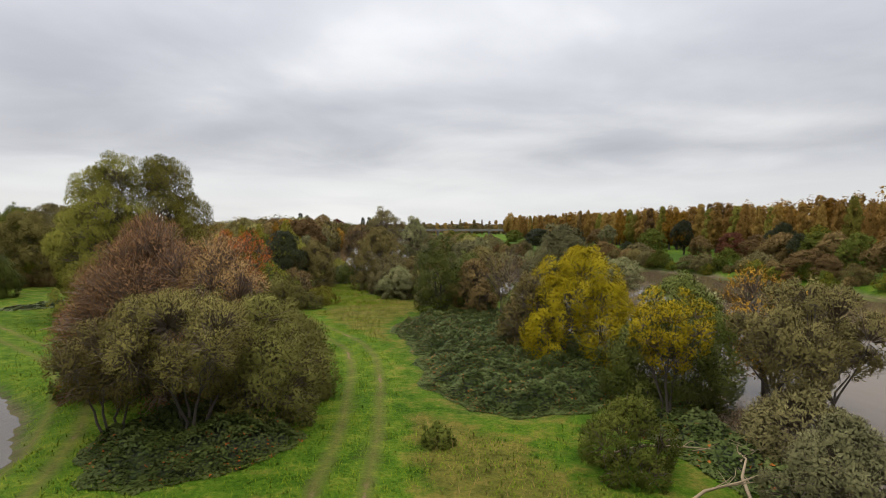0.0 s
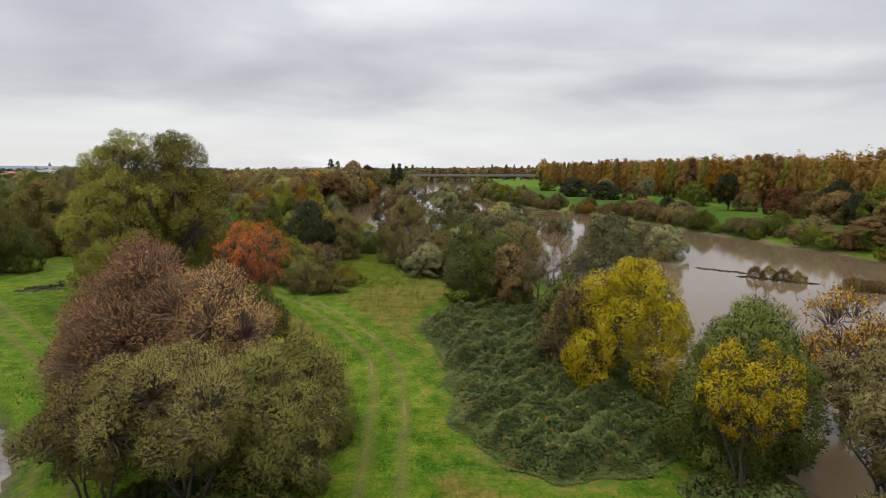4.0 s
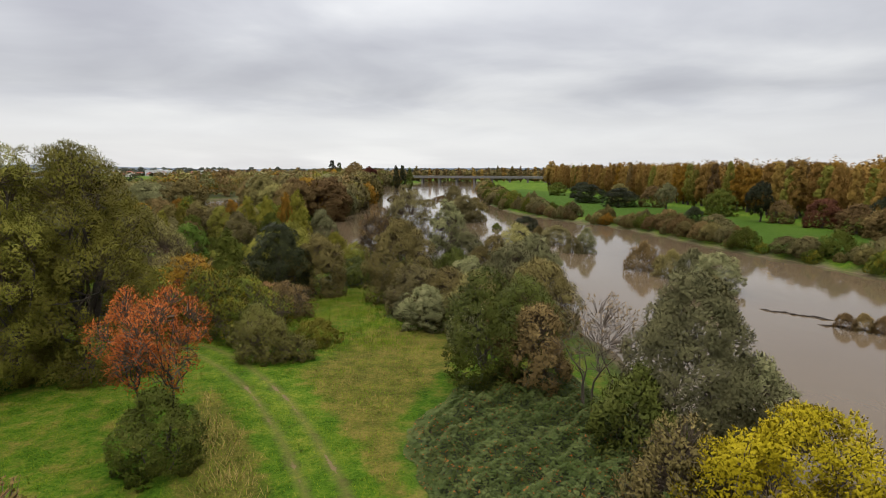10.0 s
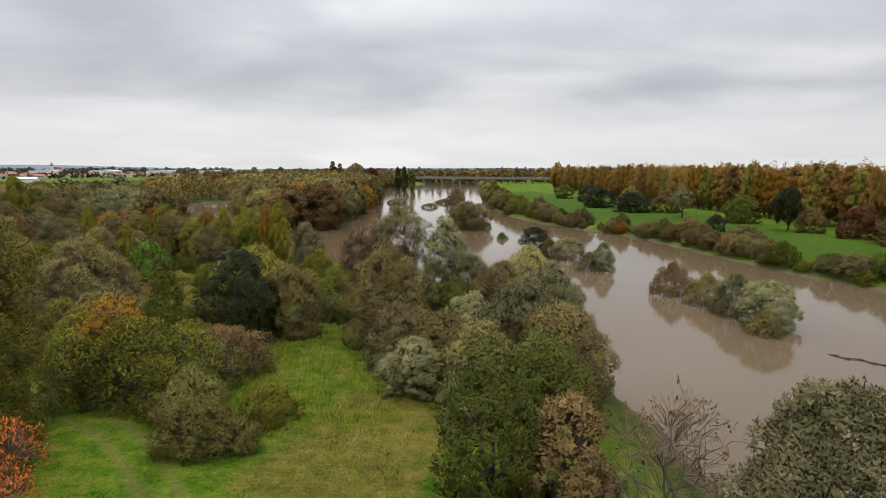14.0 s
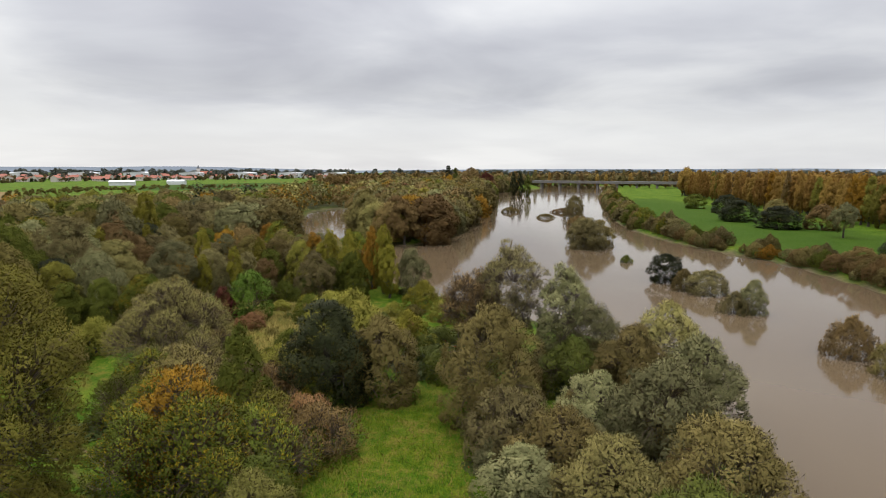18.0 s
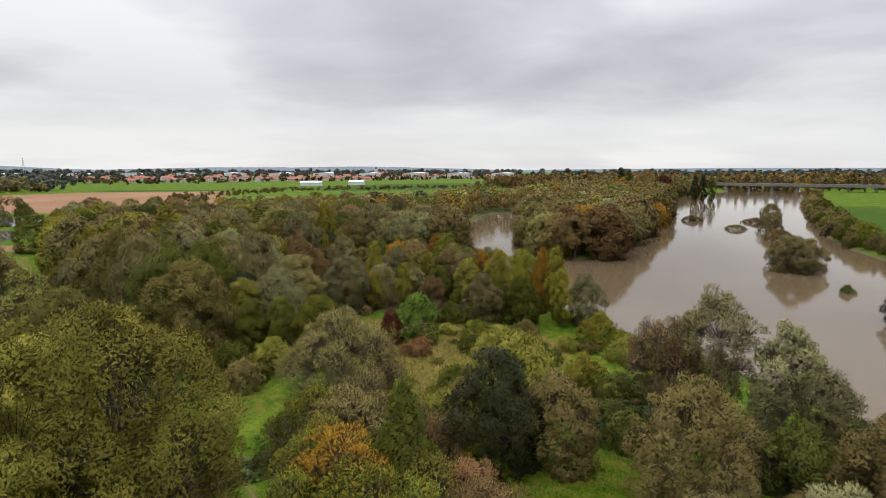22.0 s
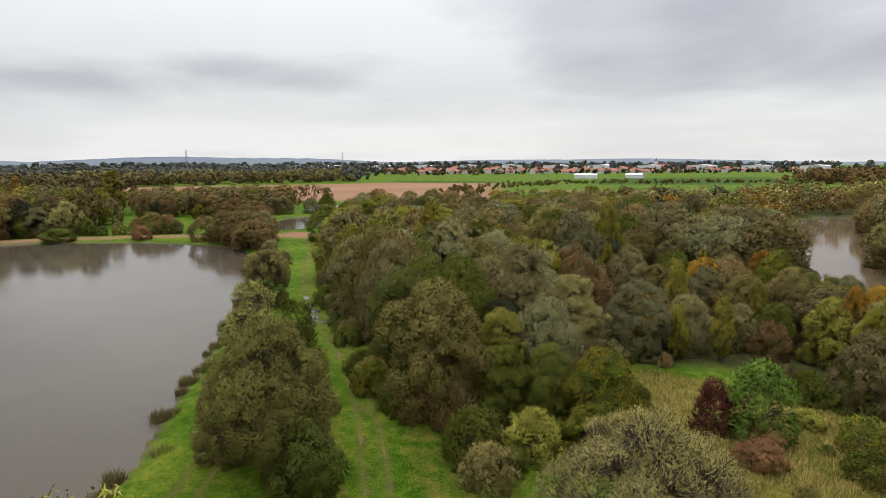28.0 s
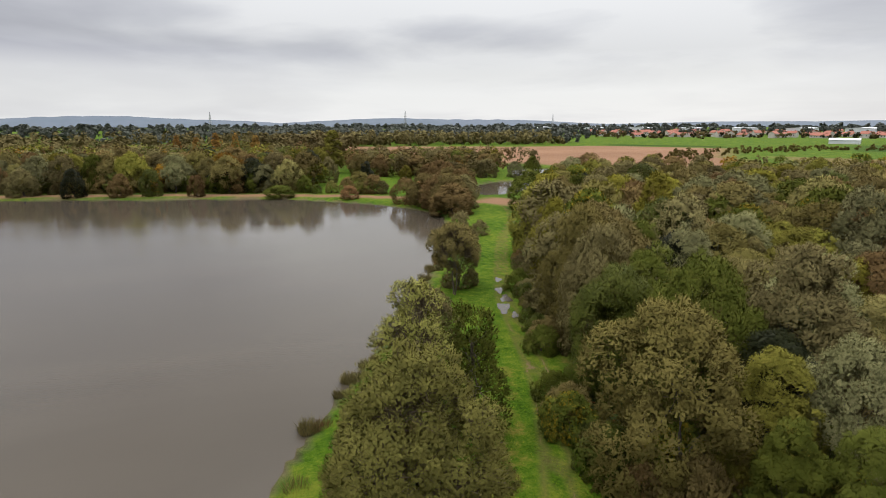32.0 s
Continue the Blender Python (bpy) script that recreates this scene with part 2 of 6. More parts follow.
GROUND = ground_material()
RIVER = water("river_water", (0.082, 0.058, 0.033), 0.32, 0.9, (0.35, 0.12, 1.0), 0.07)
POND = water("pond_water", (0.050, 0.041, 0.029), 0.085, 3.6, (1.0, 0.4, 1.0), 0.025)
BARK = plain("grey_bark", (0.045, 0.033, 0.021), (0.11, 0.083, 0.057), 3.0, 0.9, 0.6)
DARK_BARK = plain("dark_bark", (0.022, 0.016, 0.011), (0.06, 0.045, 0.032), 3.0, 0.9, 0.6)
TWIG = plain("brown_twigs", (0.05, 0.034, 0.021), (0.115, 0.08, 0.05), 3.0, 0.9, 0.2)
PALE_TWIG = plain("pinkish_twigs", (0.10, 0.065, 0.045), (0.20, 0.135, 0.095), 3.0, 0.9, 0.2)
PALE_WOOD = plain("bleached_wood", (0.12, 0.085, 0.045), (0.25, 0.18, 0.10), 2.5, 0.85, 0.4)
FOL = dict(
    willow=foliage("willow_leaves", (0.0646, 0.0593, 0.0258), (0.156, 0.141, 0.0623), (0.281, 0.255, 0.122)),
    olive=foliage("olive_willow_leaves", (0.082, 0.088, 0.016), (0.205, 0.21, 0.04), (0.36, 0.355, 0.08)),
    silver=foliage("silver_willow_leaves", (0.068, 0.074, 0.034), (0.175, 0.183, 0.088), (0.32, 0.325, 0.17)),
    sallow=foliage("sallow_leaves", (0.0646, 0.0555, 0.0213), (0.163, 0.141, 0.0517), (0.281, 0.239, 0.0988)),
    brown=foliage("browning_leaves", (0.076, 0.0544, 0.0224), (0.18, 0.13, 0.0544), (0.296, 0.224, 0.1)),
    rust=foliage("hawthorn_rust_leaves", (0.14, 0.085, 0.038), (0.27, 0.165, 0.075), (0.40, 0.265, 0.125)),
    orange=foliage("cherry_orange_leaves", (0.22, 0.048, 0.018), (0.37, 0.085, 0.028), (0.48, 0.15, 0.045)),
    amber=foliage("amber_leaves", (0.1, 0.07, 0.012), (0.24, 0.14, 0.022), (0.42, 0.235, 0.03)),
    yellow=foliage("maple_yellow_leaves", (0.145, 0.12, 0.006), (0.32, 0.27, 0.012), (0.5, 0.425, 0.03)),
    lime=foliage("poplar_lime_leaves", (0.075, 0.078, 0.013), (0.175, 0.17, 0.026), (0.31, 0.285, 0.048)),
    gold=foliage("poplar_gold_leaves", (0.15, 0.10, 0.025), (0.285, 0.185, 0.05), (0.41, 0.28, 0.085)),
    evergreen=foliage("holm_oak_leaves", (0.009, 0.012, 0.004), (0.02, 0.025, 0.008), (0.05, 0.058, 0.022), 0.55, 0.06),
    ivy=foliage("ivy_leaves", (0.034, 0.048, 0.008), (0.085, 0.108, 0.018), (0.17, 0.195, 0.045), 0.6, 0.05),
    fresh=foliage("fresh_green_leaves", (0.045, 0.085, 0.012), (0.105, 0.185, 0.03), (0.2, 0.3, 0.06)),
    green=foliage("green_leaves", (0.034, 0.046, 0.008), (0.085, 0.105, 0.018), (0.165, 0.19, 0.04)),
    mixed=foliage("green_and_yellow_leaves", (0.042, 0.060, 0.011), (0.098, 0.128, 0.021), (0.195, 0.232, 0.045), accent=(0.26, 0.21, 0.02), share=0.3),
    maroon=foliage("dark_red_leaves", (0.049, 0.020, 0.014), (0.105, 0.042, 0.028), (0.196, 0.084, 0.049)),
    reed=foliage("reed_leaves", (0.065, 0.065, 0.023), (0.143, 0.130, 0.052), (0.273, 0.234, 0.104)),
    bramble=foliage("bramble_leaves", (0.020, 0.032, 0.007), (0.05, 0.073, 0.016), (0.11, 0.135, 0.042), 0.55, 0.06, accent=(0.24, 0.075, 0.018), share=0.035),
    olive_sallow=foliage("olive_sallow_leaves", (0.072, 0.077, 0.02), (0.178, 0.184, 0.05), (0.305, 0.31, 0.095)),
    dusky=foliage("dusky_sallow_leaves", (0.066, 0.061, 0.02), (0.16, 0.145, 0.045), (0.25, 0.225, 0.08)),
    pale=foliage("pale_willow_leaves", (0.098, 0.095, 0.035), (0.23, 0.218, 0.08), (0.38, 0.357, 0.145)),
    # Paler, bluer leaves for distant belts: air haze put into the colour.
    far=foliage("hazed_far_leaves", (0.075, 0.095, 0.09), (0.115, 0.135, 0.125), (0.16, 0.18, 0.165)),
    grass=foliage("grass_blades", (0.06, 0.108, 0.006), (0.118, 0.18, 0.013), (0.23, 0.25, 0.04)),
    straw=foliage("dry_grass_blades", (0.10, 0.085, 0.024), (0.19, 0.155, 0.05), (0.28, 0.225, 0.085)),
)
# ---- building tools ----


def mesh_of(name, v, f, mat=None, smooth=False, soft=None):
    """A mesh from arrays of corners and of faces with one number of sides. soft: a normal for each face, to shade leaves as one mass."""
    v, f = np.asarray(v, "f4"), np.asarray(f, "i4")
    me = bpy.data.meshes.new(name)
    n, k = f.shape
    me.vertices.add(len(v))
    me.vertices.foreach_set("co", v.ravel())
    me.loops.add(n * k)
    me.loops.foreach_set("vertex_index", f.ravel())
    me.polygons.add(n)
    me.polygons.foreach_set("loop_start", np.arange(0, n * k, k, dtype="i4"))
    if smooth:
        me.polygons.foreach_set("use_smooth", np.ones(n, bool))
    me.update(calc_edges=True)
    if soft is not None:
        me.polygons.foreach_set("use_smooth", np.ones(n, bool))
        me.attributes.new("custom_normal", "FLOAT_VECTOR", "POINT").data.foreach_set("vector", (soft if len(soft) == len(v) else np.repeat(soft, k, 0)).astype("f4").ravel())
    if mat:
        me.materials.append(mat)
    return me


def part(name, data, material, parent, label=""):
    """One mesh object, from a bmesh or a mesh, under a thing or a part."""
    if isinstance(data, bmesh.types.BMesh):
        me = bpy.data.meshes.new(name)
        data.to_mesh(me)
        data.free()
        data = me
    if material and not data.materials:
        data.materials.append(material)
    ob = new(name, data)
    ob.parent = parent
    return tagged(ob, label)


def thing(name, label, category, x=0.0, y=0.0, z=0.0, turn=0.0, group="", kind=""):
    ob = new(name)
    ob.empty_display_size = 0.3
    ob.matrix_world = pose(x, y, z, 0, 0, turn)
    return tagged(ob, label, category, group, kind)


def signed(poly, x, y):
    """Distance to a closed outline, negative inside."""
    p = np.asarray(poly, float)
    q = np.roll(p, -1, 0)
    best, inside = np.full(x.shape, 1e12), np.zeros(x.shape, bool)
    for (ax, ay), (bx, by) in zip(p, q):
        dx, dy = bx - ax, by - ay
        u = np.clip(((x - ax) * dx + (y - ay) * dy) / (dx * dx + dy * dy + 1e-9), 0, 1)
        best = np.minimum(best, (x - ax - u * dx) ** 2 + (y - ay - u * dy) ** 2)
        inside ^= ((ay > y) != (by > y)) & (x < dx * (y - ay) / (by - ay + 1e-12) + ax)
    return np.where(inside, -1, 1) * np.sqrt(best)


def along(line, x, y):
    """Distance to an open line."""
    best = np.full(x.shape, 1e12)
    for (ax, ay), (bx, by) in zip(line, line[1:]):
        dx, dy = bx - ax, by - ay
        u = np.clip(((x - ax) * dx + (y - ay) * dy) / (dx * dx + dy * dy), 0, 1)
        best = np.minimum(best, (x - ax - u * dx) ** 2 + (y - ay - u * dy) ** 2)
    return np.sqrt(best)


def curved(points, step=1.5, closed=False):
    """A smooth line through the points."""
    p = [Vector((*q, 0)) for q in points]
    out, n = [], len(p)
    for i in range(n if closed else n - 1):
        a, b = p[i], p[(i + 1) % n]
        z = p[(i - 1) % n] if closed or i else a
        c = p[(i + 2) % n] if closed or i < n - 2 else b
        m = max(2, int((b - a).length / step))
        for k in range(m):
            u = k / m
            q = 0.5 * (2 * a + (b - z) * u + (2 * z - 5 * a + 4 * b - c) * u * u + (3 * a - z - 3 * b + c) * u ** 3)
            out.append((q.x, q.y))
    if not closed:
        out.append(tuple(points[-1]))
    return out


def smooth_step(a, b, x):
    u = np.clip((x - a) / (b - a), 0, 1)
    return u * u * (3 - 2 * u)


def waves(x, y, size, seed=0.0):
    """A cheap rolling noise in about -1 to 1."""
    return (np.sin(x / size + seed) * np.cos(y / size * 1.31 - seed * 2) + np.sin(x / size * 2.3 - y / size * 1.7 + seed * 3) * 0.5
            + np.sin(x / size * 4.1 + y / size * 3.3 + seed) * 0.25) / 1.6


# ---- the plan ----
LEFT_BANK = [(22, -60), (18, -20), (15, 8), (13.2, 24), (12.6, 34), (11.8, 46), (10.4, 59), (8.8, 73), (8.0, 82), (6.5, 93), (0, 103), (-10, 110),
             (-26, 121), (-37, 130), (-47, 138), (-60, 150), (-68, 161), (-78, 175), (-95, 205), (-108, 235), (-122, 270), (-122, 290)]
NORTH_BANK = [(-110, 292), (-100, 272), (-81, 228), (-70, 204), (-62, 186), (-52, 174), (-43, 180), (-44, 215), (-47, 262), (-58, 341), (-74, 430), (-82, 495), (-74, 570), (-60, 640), (-90, 760)]
RIGHT_BANK = [(-10, 760), (12, 660), (2, 540), (-2, 420), (1, 330), (4, 255), (12, 212), (24, 184), (33, 170), (39, 146), (44, 125), (49, 112), (53, 98), (55, 86), (58, 40), (64, -60)]
RIVER_LINE = curved(LEFT_BANK, 3) + curved(NORTH_BANK, 4) + curved(RIGHT_BANK, 3)
POND_LINE = curved([(-16.5, 14), (-17.6, 24), (-23, 30), (-33, 37), (-47, 49), (-60, 59), (-69, 63), (-86, 70.5), (-105, 78), (-125, 84.5), (-145, 90), (-160, 91),
                    (-176, 82), (-189, 66), (-197, 50), (-202, 18), (-208, -20), (-190, -60), (-90, -70), (-30, -30)], 2.5, True)
BACK_POND = curved([(-232, 146), (-246, 142), (-272, 150), (-280, 166), (-262, 178), (-240, 168)], 4, True)
SIDE_POND = curved([(-190, 112), (-205, 112), (-222, 122), (-228, 134), (-212, 136), (-196, 124)], 4, True)
TRACK = curved([(-3.0, -5), (-3.2, 18), (-3.8, 28), (-5.4, 38), (-8.7, 45), (-13.2, 52), (-19, 58.6), (-25, 62.5), (-34, 66.5), (-45, 70.2), (-58.5, 75.8), (-71, 80.0),
                (-82, 82.3), (-95, 85), (-112, 90.5), (-128, 96.2), (-143, 103), (-158, 108), (-172, 110)], 1.0)
BANK_TRACK = curved([(-12.0, 12), (-14.2, 20), (-17.8, 28), (-22.8, 35), (-33, 44), (-48, 57), (-62, 66), (-76, 72.5)], 1.0)
POND_PATH = curved([(-172, 110), (-180, 96), (-189, 84), (-196, 68), (-203, 44), (-210, 10), (-216, -30)], 2.0)
PLOUGHED = [(-300, 174), (-226, 186), (-236, 262), (-330, 300), (-430, 385), (-500, 318), (-505, 240), (-545, 90), (-470, 40), (-400, 40), (-340, 110)]
STUBBLE = [(-240, 288), (-142, 336), (-152, 420), (-250, 400), (-330, 330)]
CROP = [(-362, 428), (-250, 580), (-300, 700), (-390, 760), (-450, 640), (-452, 520)]
NEAR_CROP = [(-440, 395), (-505, 322), (-540, 338), (-470, 410)]
RIGHT_MEADOW = [(70, 60), (56, 108), (46, 135), (36, 178), (20, 210), (10, 260), (6, 400), (30, 420), (60, 330), (72, 209), (76, 157), (84, 60)]
WOOD_NEAR = [(-61, 79), (-54, 83.5), (-56.5, 93), (-59, 102), (-50, 108), (-42, 109), (-36, 114), (-32, 122), (-38, 128), (-48, 136), (-61, 148), (-85, 150), (-110, 140), (-128, 101.5), (-108, 93.5), (-90, 87), (-77, 84)]
WOOD_MID = [(-61, 148), (-70, 160), (-80, 175), (-97, 205), (-130, 212), (-165, 200), (-190, 172), (-196, 142), (-176, 118), (-150, 110), (-128, 101.5), (-110, 140), (-85, 150)]
WOOD_NORTH = [(-97, 205), (-110, 236), (-124, 270), (-124, 294), (-110, 296), (-100, 276), (-82, 230), (-71, 205), (-63, 188), (-52, 176), (-45, 184), (-46, 215), (-50, 262), (-60, 341), (-88, 500), (-85, 640), (-150, 640), (-200, 570), (-150, 420), (-140, 330), (-220, 278), (-225, 220), (-190, 185), (-165, 202), (-130, 217)]
BRAMBLES = [(-4.6, 47), (-1.8, 55), (2, 58), (6, 56), (8.5, 48), (10.5, 36), (10.5, 30), (7, 25.5), (3.3, 24.6), (0.6, 25.4), (-1.4, 31), (-2.2, 38)]
DRY = [(-12, 56), (-9, 68), (-3.5, 66), (-2.5, 59), (-5, 49), (-4, 43), (-2.6, 34), (-1.6, 26), (3, 22), (5, 15), (0, 15), (-1.5, 22), (-4, 40), (-6.4, 46), (-9, 50)]
DRY_WEST = [(-5.5, 24), (-6.3, 33), (-8, 40), (-12, 47), (-17, 53), (-16, 47), (-11, 38), (-8.5, 28)]
CLEARING = [(-33, 82), (-24, 88), (-24, 106), (-34, 110), (-44, 107), (-55, 103), (-51, 94), (-42, 86)]


def terrain(x, y):
    """Height of the ground."""
    x, y = np.asarray(x, float), np.asarray(y, float)
    z = 0.10 * waves(x, y, 6.0, 1.0) + 0.05 * waves(x, y, 1.7, 4.0)
    far = smooth_step(250, 900, np.hypot(x, y - 60))
    z = z * (1 - far)
    d = signed(RIVER_LINE, x, y) + 0.8 * waves(x, y, 3.1, 2.0) * (np.hypot(x, y - 60) < 400)
    z = np.where(d > 0, z * smooth_step(0, 3.5, d) - 1.0 * (1 - smooth_step(0, 3.0, d)), -1.0 - 1.6 * smooth_step(0, 5, -d))
    for line, lvl in ((POND_LINE, 0.5), (BACK_POND, 0.5), (SIDE_POND, 0.5)):
        d = signed(line, x, y) + 0.3 * waves(x, y, 2.1, 5.0)
        z = np.where(d < 1.6, np.where(d > 0, z * smooth_step(0, 1.6, d) - lvl * (1 - smooth_step(0, 1.6, d)), -lvl - 1.3 * smooth_step(0, 4, -d)), z)
    return z


GRID = {}


def ground_z(x, y):
    """Height of the ground sheet at a place."""
    gx, gy, z = GRID["x"], GRID["y"], GRID["z"]
    i, j = min(max(np.searchsorted(gx, x) - 1, 0), len(gx) - 2), min(max(np.searchsorted(gy, y) - 1, 0), len(gy) - 2)
    u, w = (x - gx[i]) / (gx[i + 1] - gx[i]), (y - gy[j]) / (gy[j + 1] - gy[j])
    return float(z[i, j] * (1 - u) * (1 - w) + z[i + 1, j] * u * (1 - w) + z[i, j + 1] * (1 - u) * w + z[i + 1, j + 1] * u * w)


def graded(edges):
    """Grid lines: (start, end, step) stretches end to end."""
    out = []
    for a, b, s in edges:
        n = max(1, round((b - a) / s))
        out += [a + (b - a) * i / n for i in range(n)]
    return np.array(out + [edges[-1][1]])


def build_ground():
    gx = graded([(-4600, -1500, 310), (-1500, -620, 60), (-620, -290, 14), (-290, -80, 3.0), (-80, -36, 1.3), (-36, 16, 0.65), (16, 70, 1.8), (70, 160, 6), (160, 600, 40), (600, 1400, 130), (1400, 4600, 400)])
    gy = graded([(-2500, -400, 200), (-400, -80, 20), (-80, 6, 3.5), (6, 76, 0.65), (76, 135, 1.3), (135, 290, 3.2), (290, 700, 10), (700, 1500, 60), (1500, 4800, 300)])
    x, y = np.meshgrid(gx, gy, indexing="ij")
    x, y = x.ravel(), y.ravel()
    z = terrain(x, y)
    n, m = len(gx), len(gy)
    GRID.update(x=gx, y=gy, z=z.reshape(n, m))
    i = (np.arange(n - 1)[:, None] * m + np.arange(m - 1)[None, :]).ravel()
    me = mesh_of("ground", np.stack([x, y, z], 1), np.stack([i, i + m, i + m + 1, i + 1], 1), GROUND, True)
    near = (np.abs(x + 80) < 400) & (y > -60) & (y < 420)
    lane = np.full(x.shape, 50.0)
    lane[near] = np.minimum(along(TRACK, x[near], y[near]), along(BANK_TRACK, x[near], y[near]))
    edge = 5 * waves(x, y, 9, 3)
    plough = np.maximum(1 - smooth_step(-6, 4, signed(PLOUGHED, x, y)), 0.6 * (1 - smooth_step(-6, 4, signed(STUBBLE, x, y))))
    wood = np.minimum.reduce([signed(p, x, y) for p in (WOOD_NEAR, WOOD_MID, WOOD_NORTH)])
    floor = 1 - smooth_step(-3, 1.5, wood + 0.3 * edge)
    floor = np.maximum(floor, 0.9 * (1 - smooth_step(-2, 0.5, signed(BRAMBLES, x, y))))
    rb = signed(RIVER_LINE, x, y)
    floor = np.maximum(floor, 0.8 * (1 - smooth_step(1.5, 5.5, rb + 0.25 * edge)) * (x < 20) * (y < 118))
    dry = np.maximum.reduce([1 - smooth_step(-1.5, 2.0, signed(p, x, y)) for p in (DRY, DRY_WEST)])
    dry = np.maximum(dry, 1.0 * (1 - smooth_step(-2, 3, signed(CLEARING, x, y))))
    dry = np.maximum(dry, 0.55 * (1 - smooth_step(2, 8, np.abs(along(TRACK, x, y) - 5))) * (x < -40) * (x > -75) * (y > 70))
    dry = np.maximum(dry, 0.45 * smooth_step(56, 64, y) * (x > -36) * (x < 4) * (y < 112))
    dry = np.maximum(dry, 0.42 * (y < 70) * (x > -60) * (x < 12))
    dry *= (0.25 + 0.75 * smooth_step(1.2, 2.6, lane)) * (0.15 + 0.85 * smooth_step(5, 13, signed(POND_LINE, x, y)))
    path = 1 - smooth_step(2.0, 3.6, along(POND_PATH, x, y) + 0.05 * edge)
    path = np.maximum(path, 1 - smooth_step(3.5, 6, np.hypot((x + 174) / 1.6, y - 111)))
    green = np.maximum.reduce([1 - smooth_step(-5, 5, signed(p, x, y)) for p in (CROP, NEAR_CROP)] + [0.85 * (1 - smooth_step(-3, 5, signed(RIGHT_MEADOW, x, y)))])
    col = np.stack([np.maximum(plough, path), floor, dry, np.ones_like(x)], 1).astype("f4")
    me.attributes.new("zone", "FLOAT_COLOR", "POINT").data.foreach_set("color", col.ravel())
    pd = np.minimum.reduce([signed(p, x, y) for p in (POND_LINE, BACK_POND, SIDE_POND)])
    mud = np.maximum(1 - smooth_step(0.2, 1.3, rb), 1 - smooth_step(-0.1, 0.5, pd))
    for key, val in (("track", lane), ("crop", green), ("bank", mud)):
        me.attributes.new(key, "FLOAT", "POINT").data.foreach_set("value", val.astype("f4"))
    tagged(new("ground", me), "flood-plain ground of grass, tracks, fields and bare banks", "ground", kind="structure")


def sheet(name, line, z, mat, label, grow):
    """A water surface over an outline, pushed a little under the banks."""
    p = np.asarray(line)
    d = np.roll(p, -1, 0) - np.roll(p, 1, 0)
    nrm = np.stack([d[:, 1], -d[:, 0]], 1) / (np.linalg.norm(d, axis=1)[:, None] + 1e-9)
    area = np.sum(p[:, 0] * np.roll(p[:, 1], -1) - np.roll(p[:, 0], -1) * p[:, 1])
    p = p + nrm * grow * np.sign(area)
    bm = bmesh.new()
    bm.faces.new([bm.verts.new((a, b, z)) for a, b in p])
    bmesh.ops.triangulate(bm, faces=bm.faces[:])
    for f in bm.faces:
        f.normal_update()
        if f.normal.z < 0:
            f.normal_flip()
    me = bpy.data.meshes.new(name)
    bm.to_mesh(me)
    bm.free()
    me.materials.append(mat)
    tagged(new(name, me), label, "water", kind="structure")


build_ground()
sheet("river", RIVER_LINE, -1.0, RIVER, "wide brown river in flood, silty and rippled", 1.2)
sheet("pond", POND_LINE, -0.5, POND, "broad still grey pond mirroring the sky", 0.6)
sheet("back_pond", BACK_POND, -0.5, POND, "small bright pond behind the trees", 0.5)
sheet("side_pond", SIDE_POND, -0.5, POND, "narrow pool among willows beside the track", 0.5)

# ---- plants ----


def unit(rng, n):
    v = rng.normal(size=(n, 3))
    return v / np.linalg.norm(v, axis=1)[:, None]


def blades(points, normals, length, width, rng, droop=0.0, way=None):
    """Leaves: folded lozenges at the points, facing the normals."""
    n = len(points)
    a = np.cross(normals, unit(rng, n)) if way is None else way + unit(rng, n) * 0.3
    a[:, 2] -= droop
    a /= np.linalg.norm(a, axis=1)[:, None] + 1e-9
    b = np.cross(normals, a)
    b /= np.linalg.norm(b, axis=1)[:, None] + 1e-9
    s = rng.uniform(0.7, 1.3, (n, 1))
    a, b, fold = a * length * 0.5 * s, b * width * 0.5 * s, normals * width * 0.16
    v = np.stack([points - a + b - fold, points - a - b - fold, points + a], 1).reshape(-1, 3)
    return v, np.arange(3 * n).reshape(n, 3)


def tube(points, radii, sides=6):
    """A tapered limb along points."""
    v, f = [], []
    for i, (p, r) in enumerate(zip(points, radii)):
        p = Vector(p)
        d = Vector(points[min(i + 1, len(points) - 1)]) - Vector(points[max(i - 1, 0)])
        u = d.cross(Vector((0.3, 1, 0.1))).normalized()
        w = d.cross(u).normalized()
        for k in range(sides):
            a = 2 * math.pi * k / sides
            v.append(p + (u * math.cos(a) + w * math.sin(a)) * r)
        if i:
            o = (i - 1) * sides
            f += [(o + k, o + (k + 1) % sides, o + sides + (k + 1) % sides, o + sides + k) for k in range(sides)]
    return np.array([tuple(q) for q in v]), np.array(f)


def joined(pieces):
    vs, fs, o = [], [], 0
    for v, f in pieces:
        vs.append(v)
        fs.append(f + o)
        o += len(v)
    return np.concatenate(vs), np.concatenate(fs)


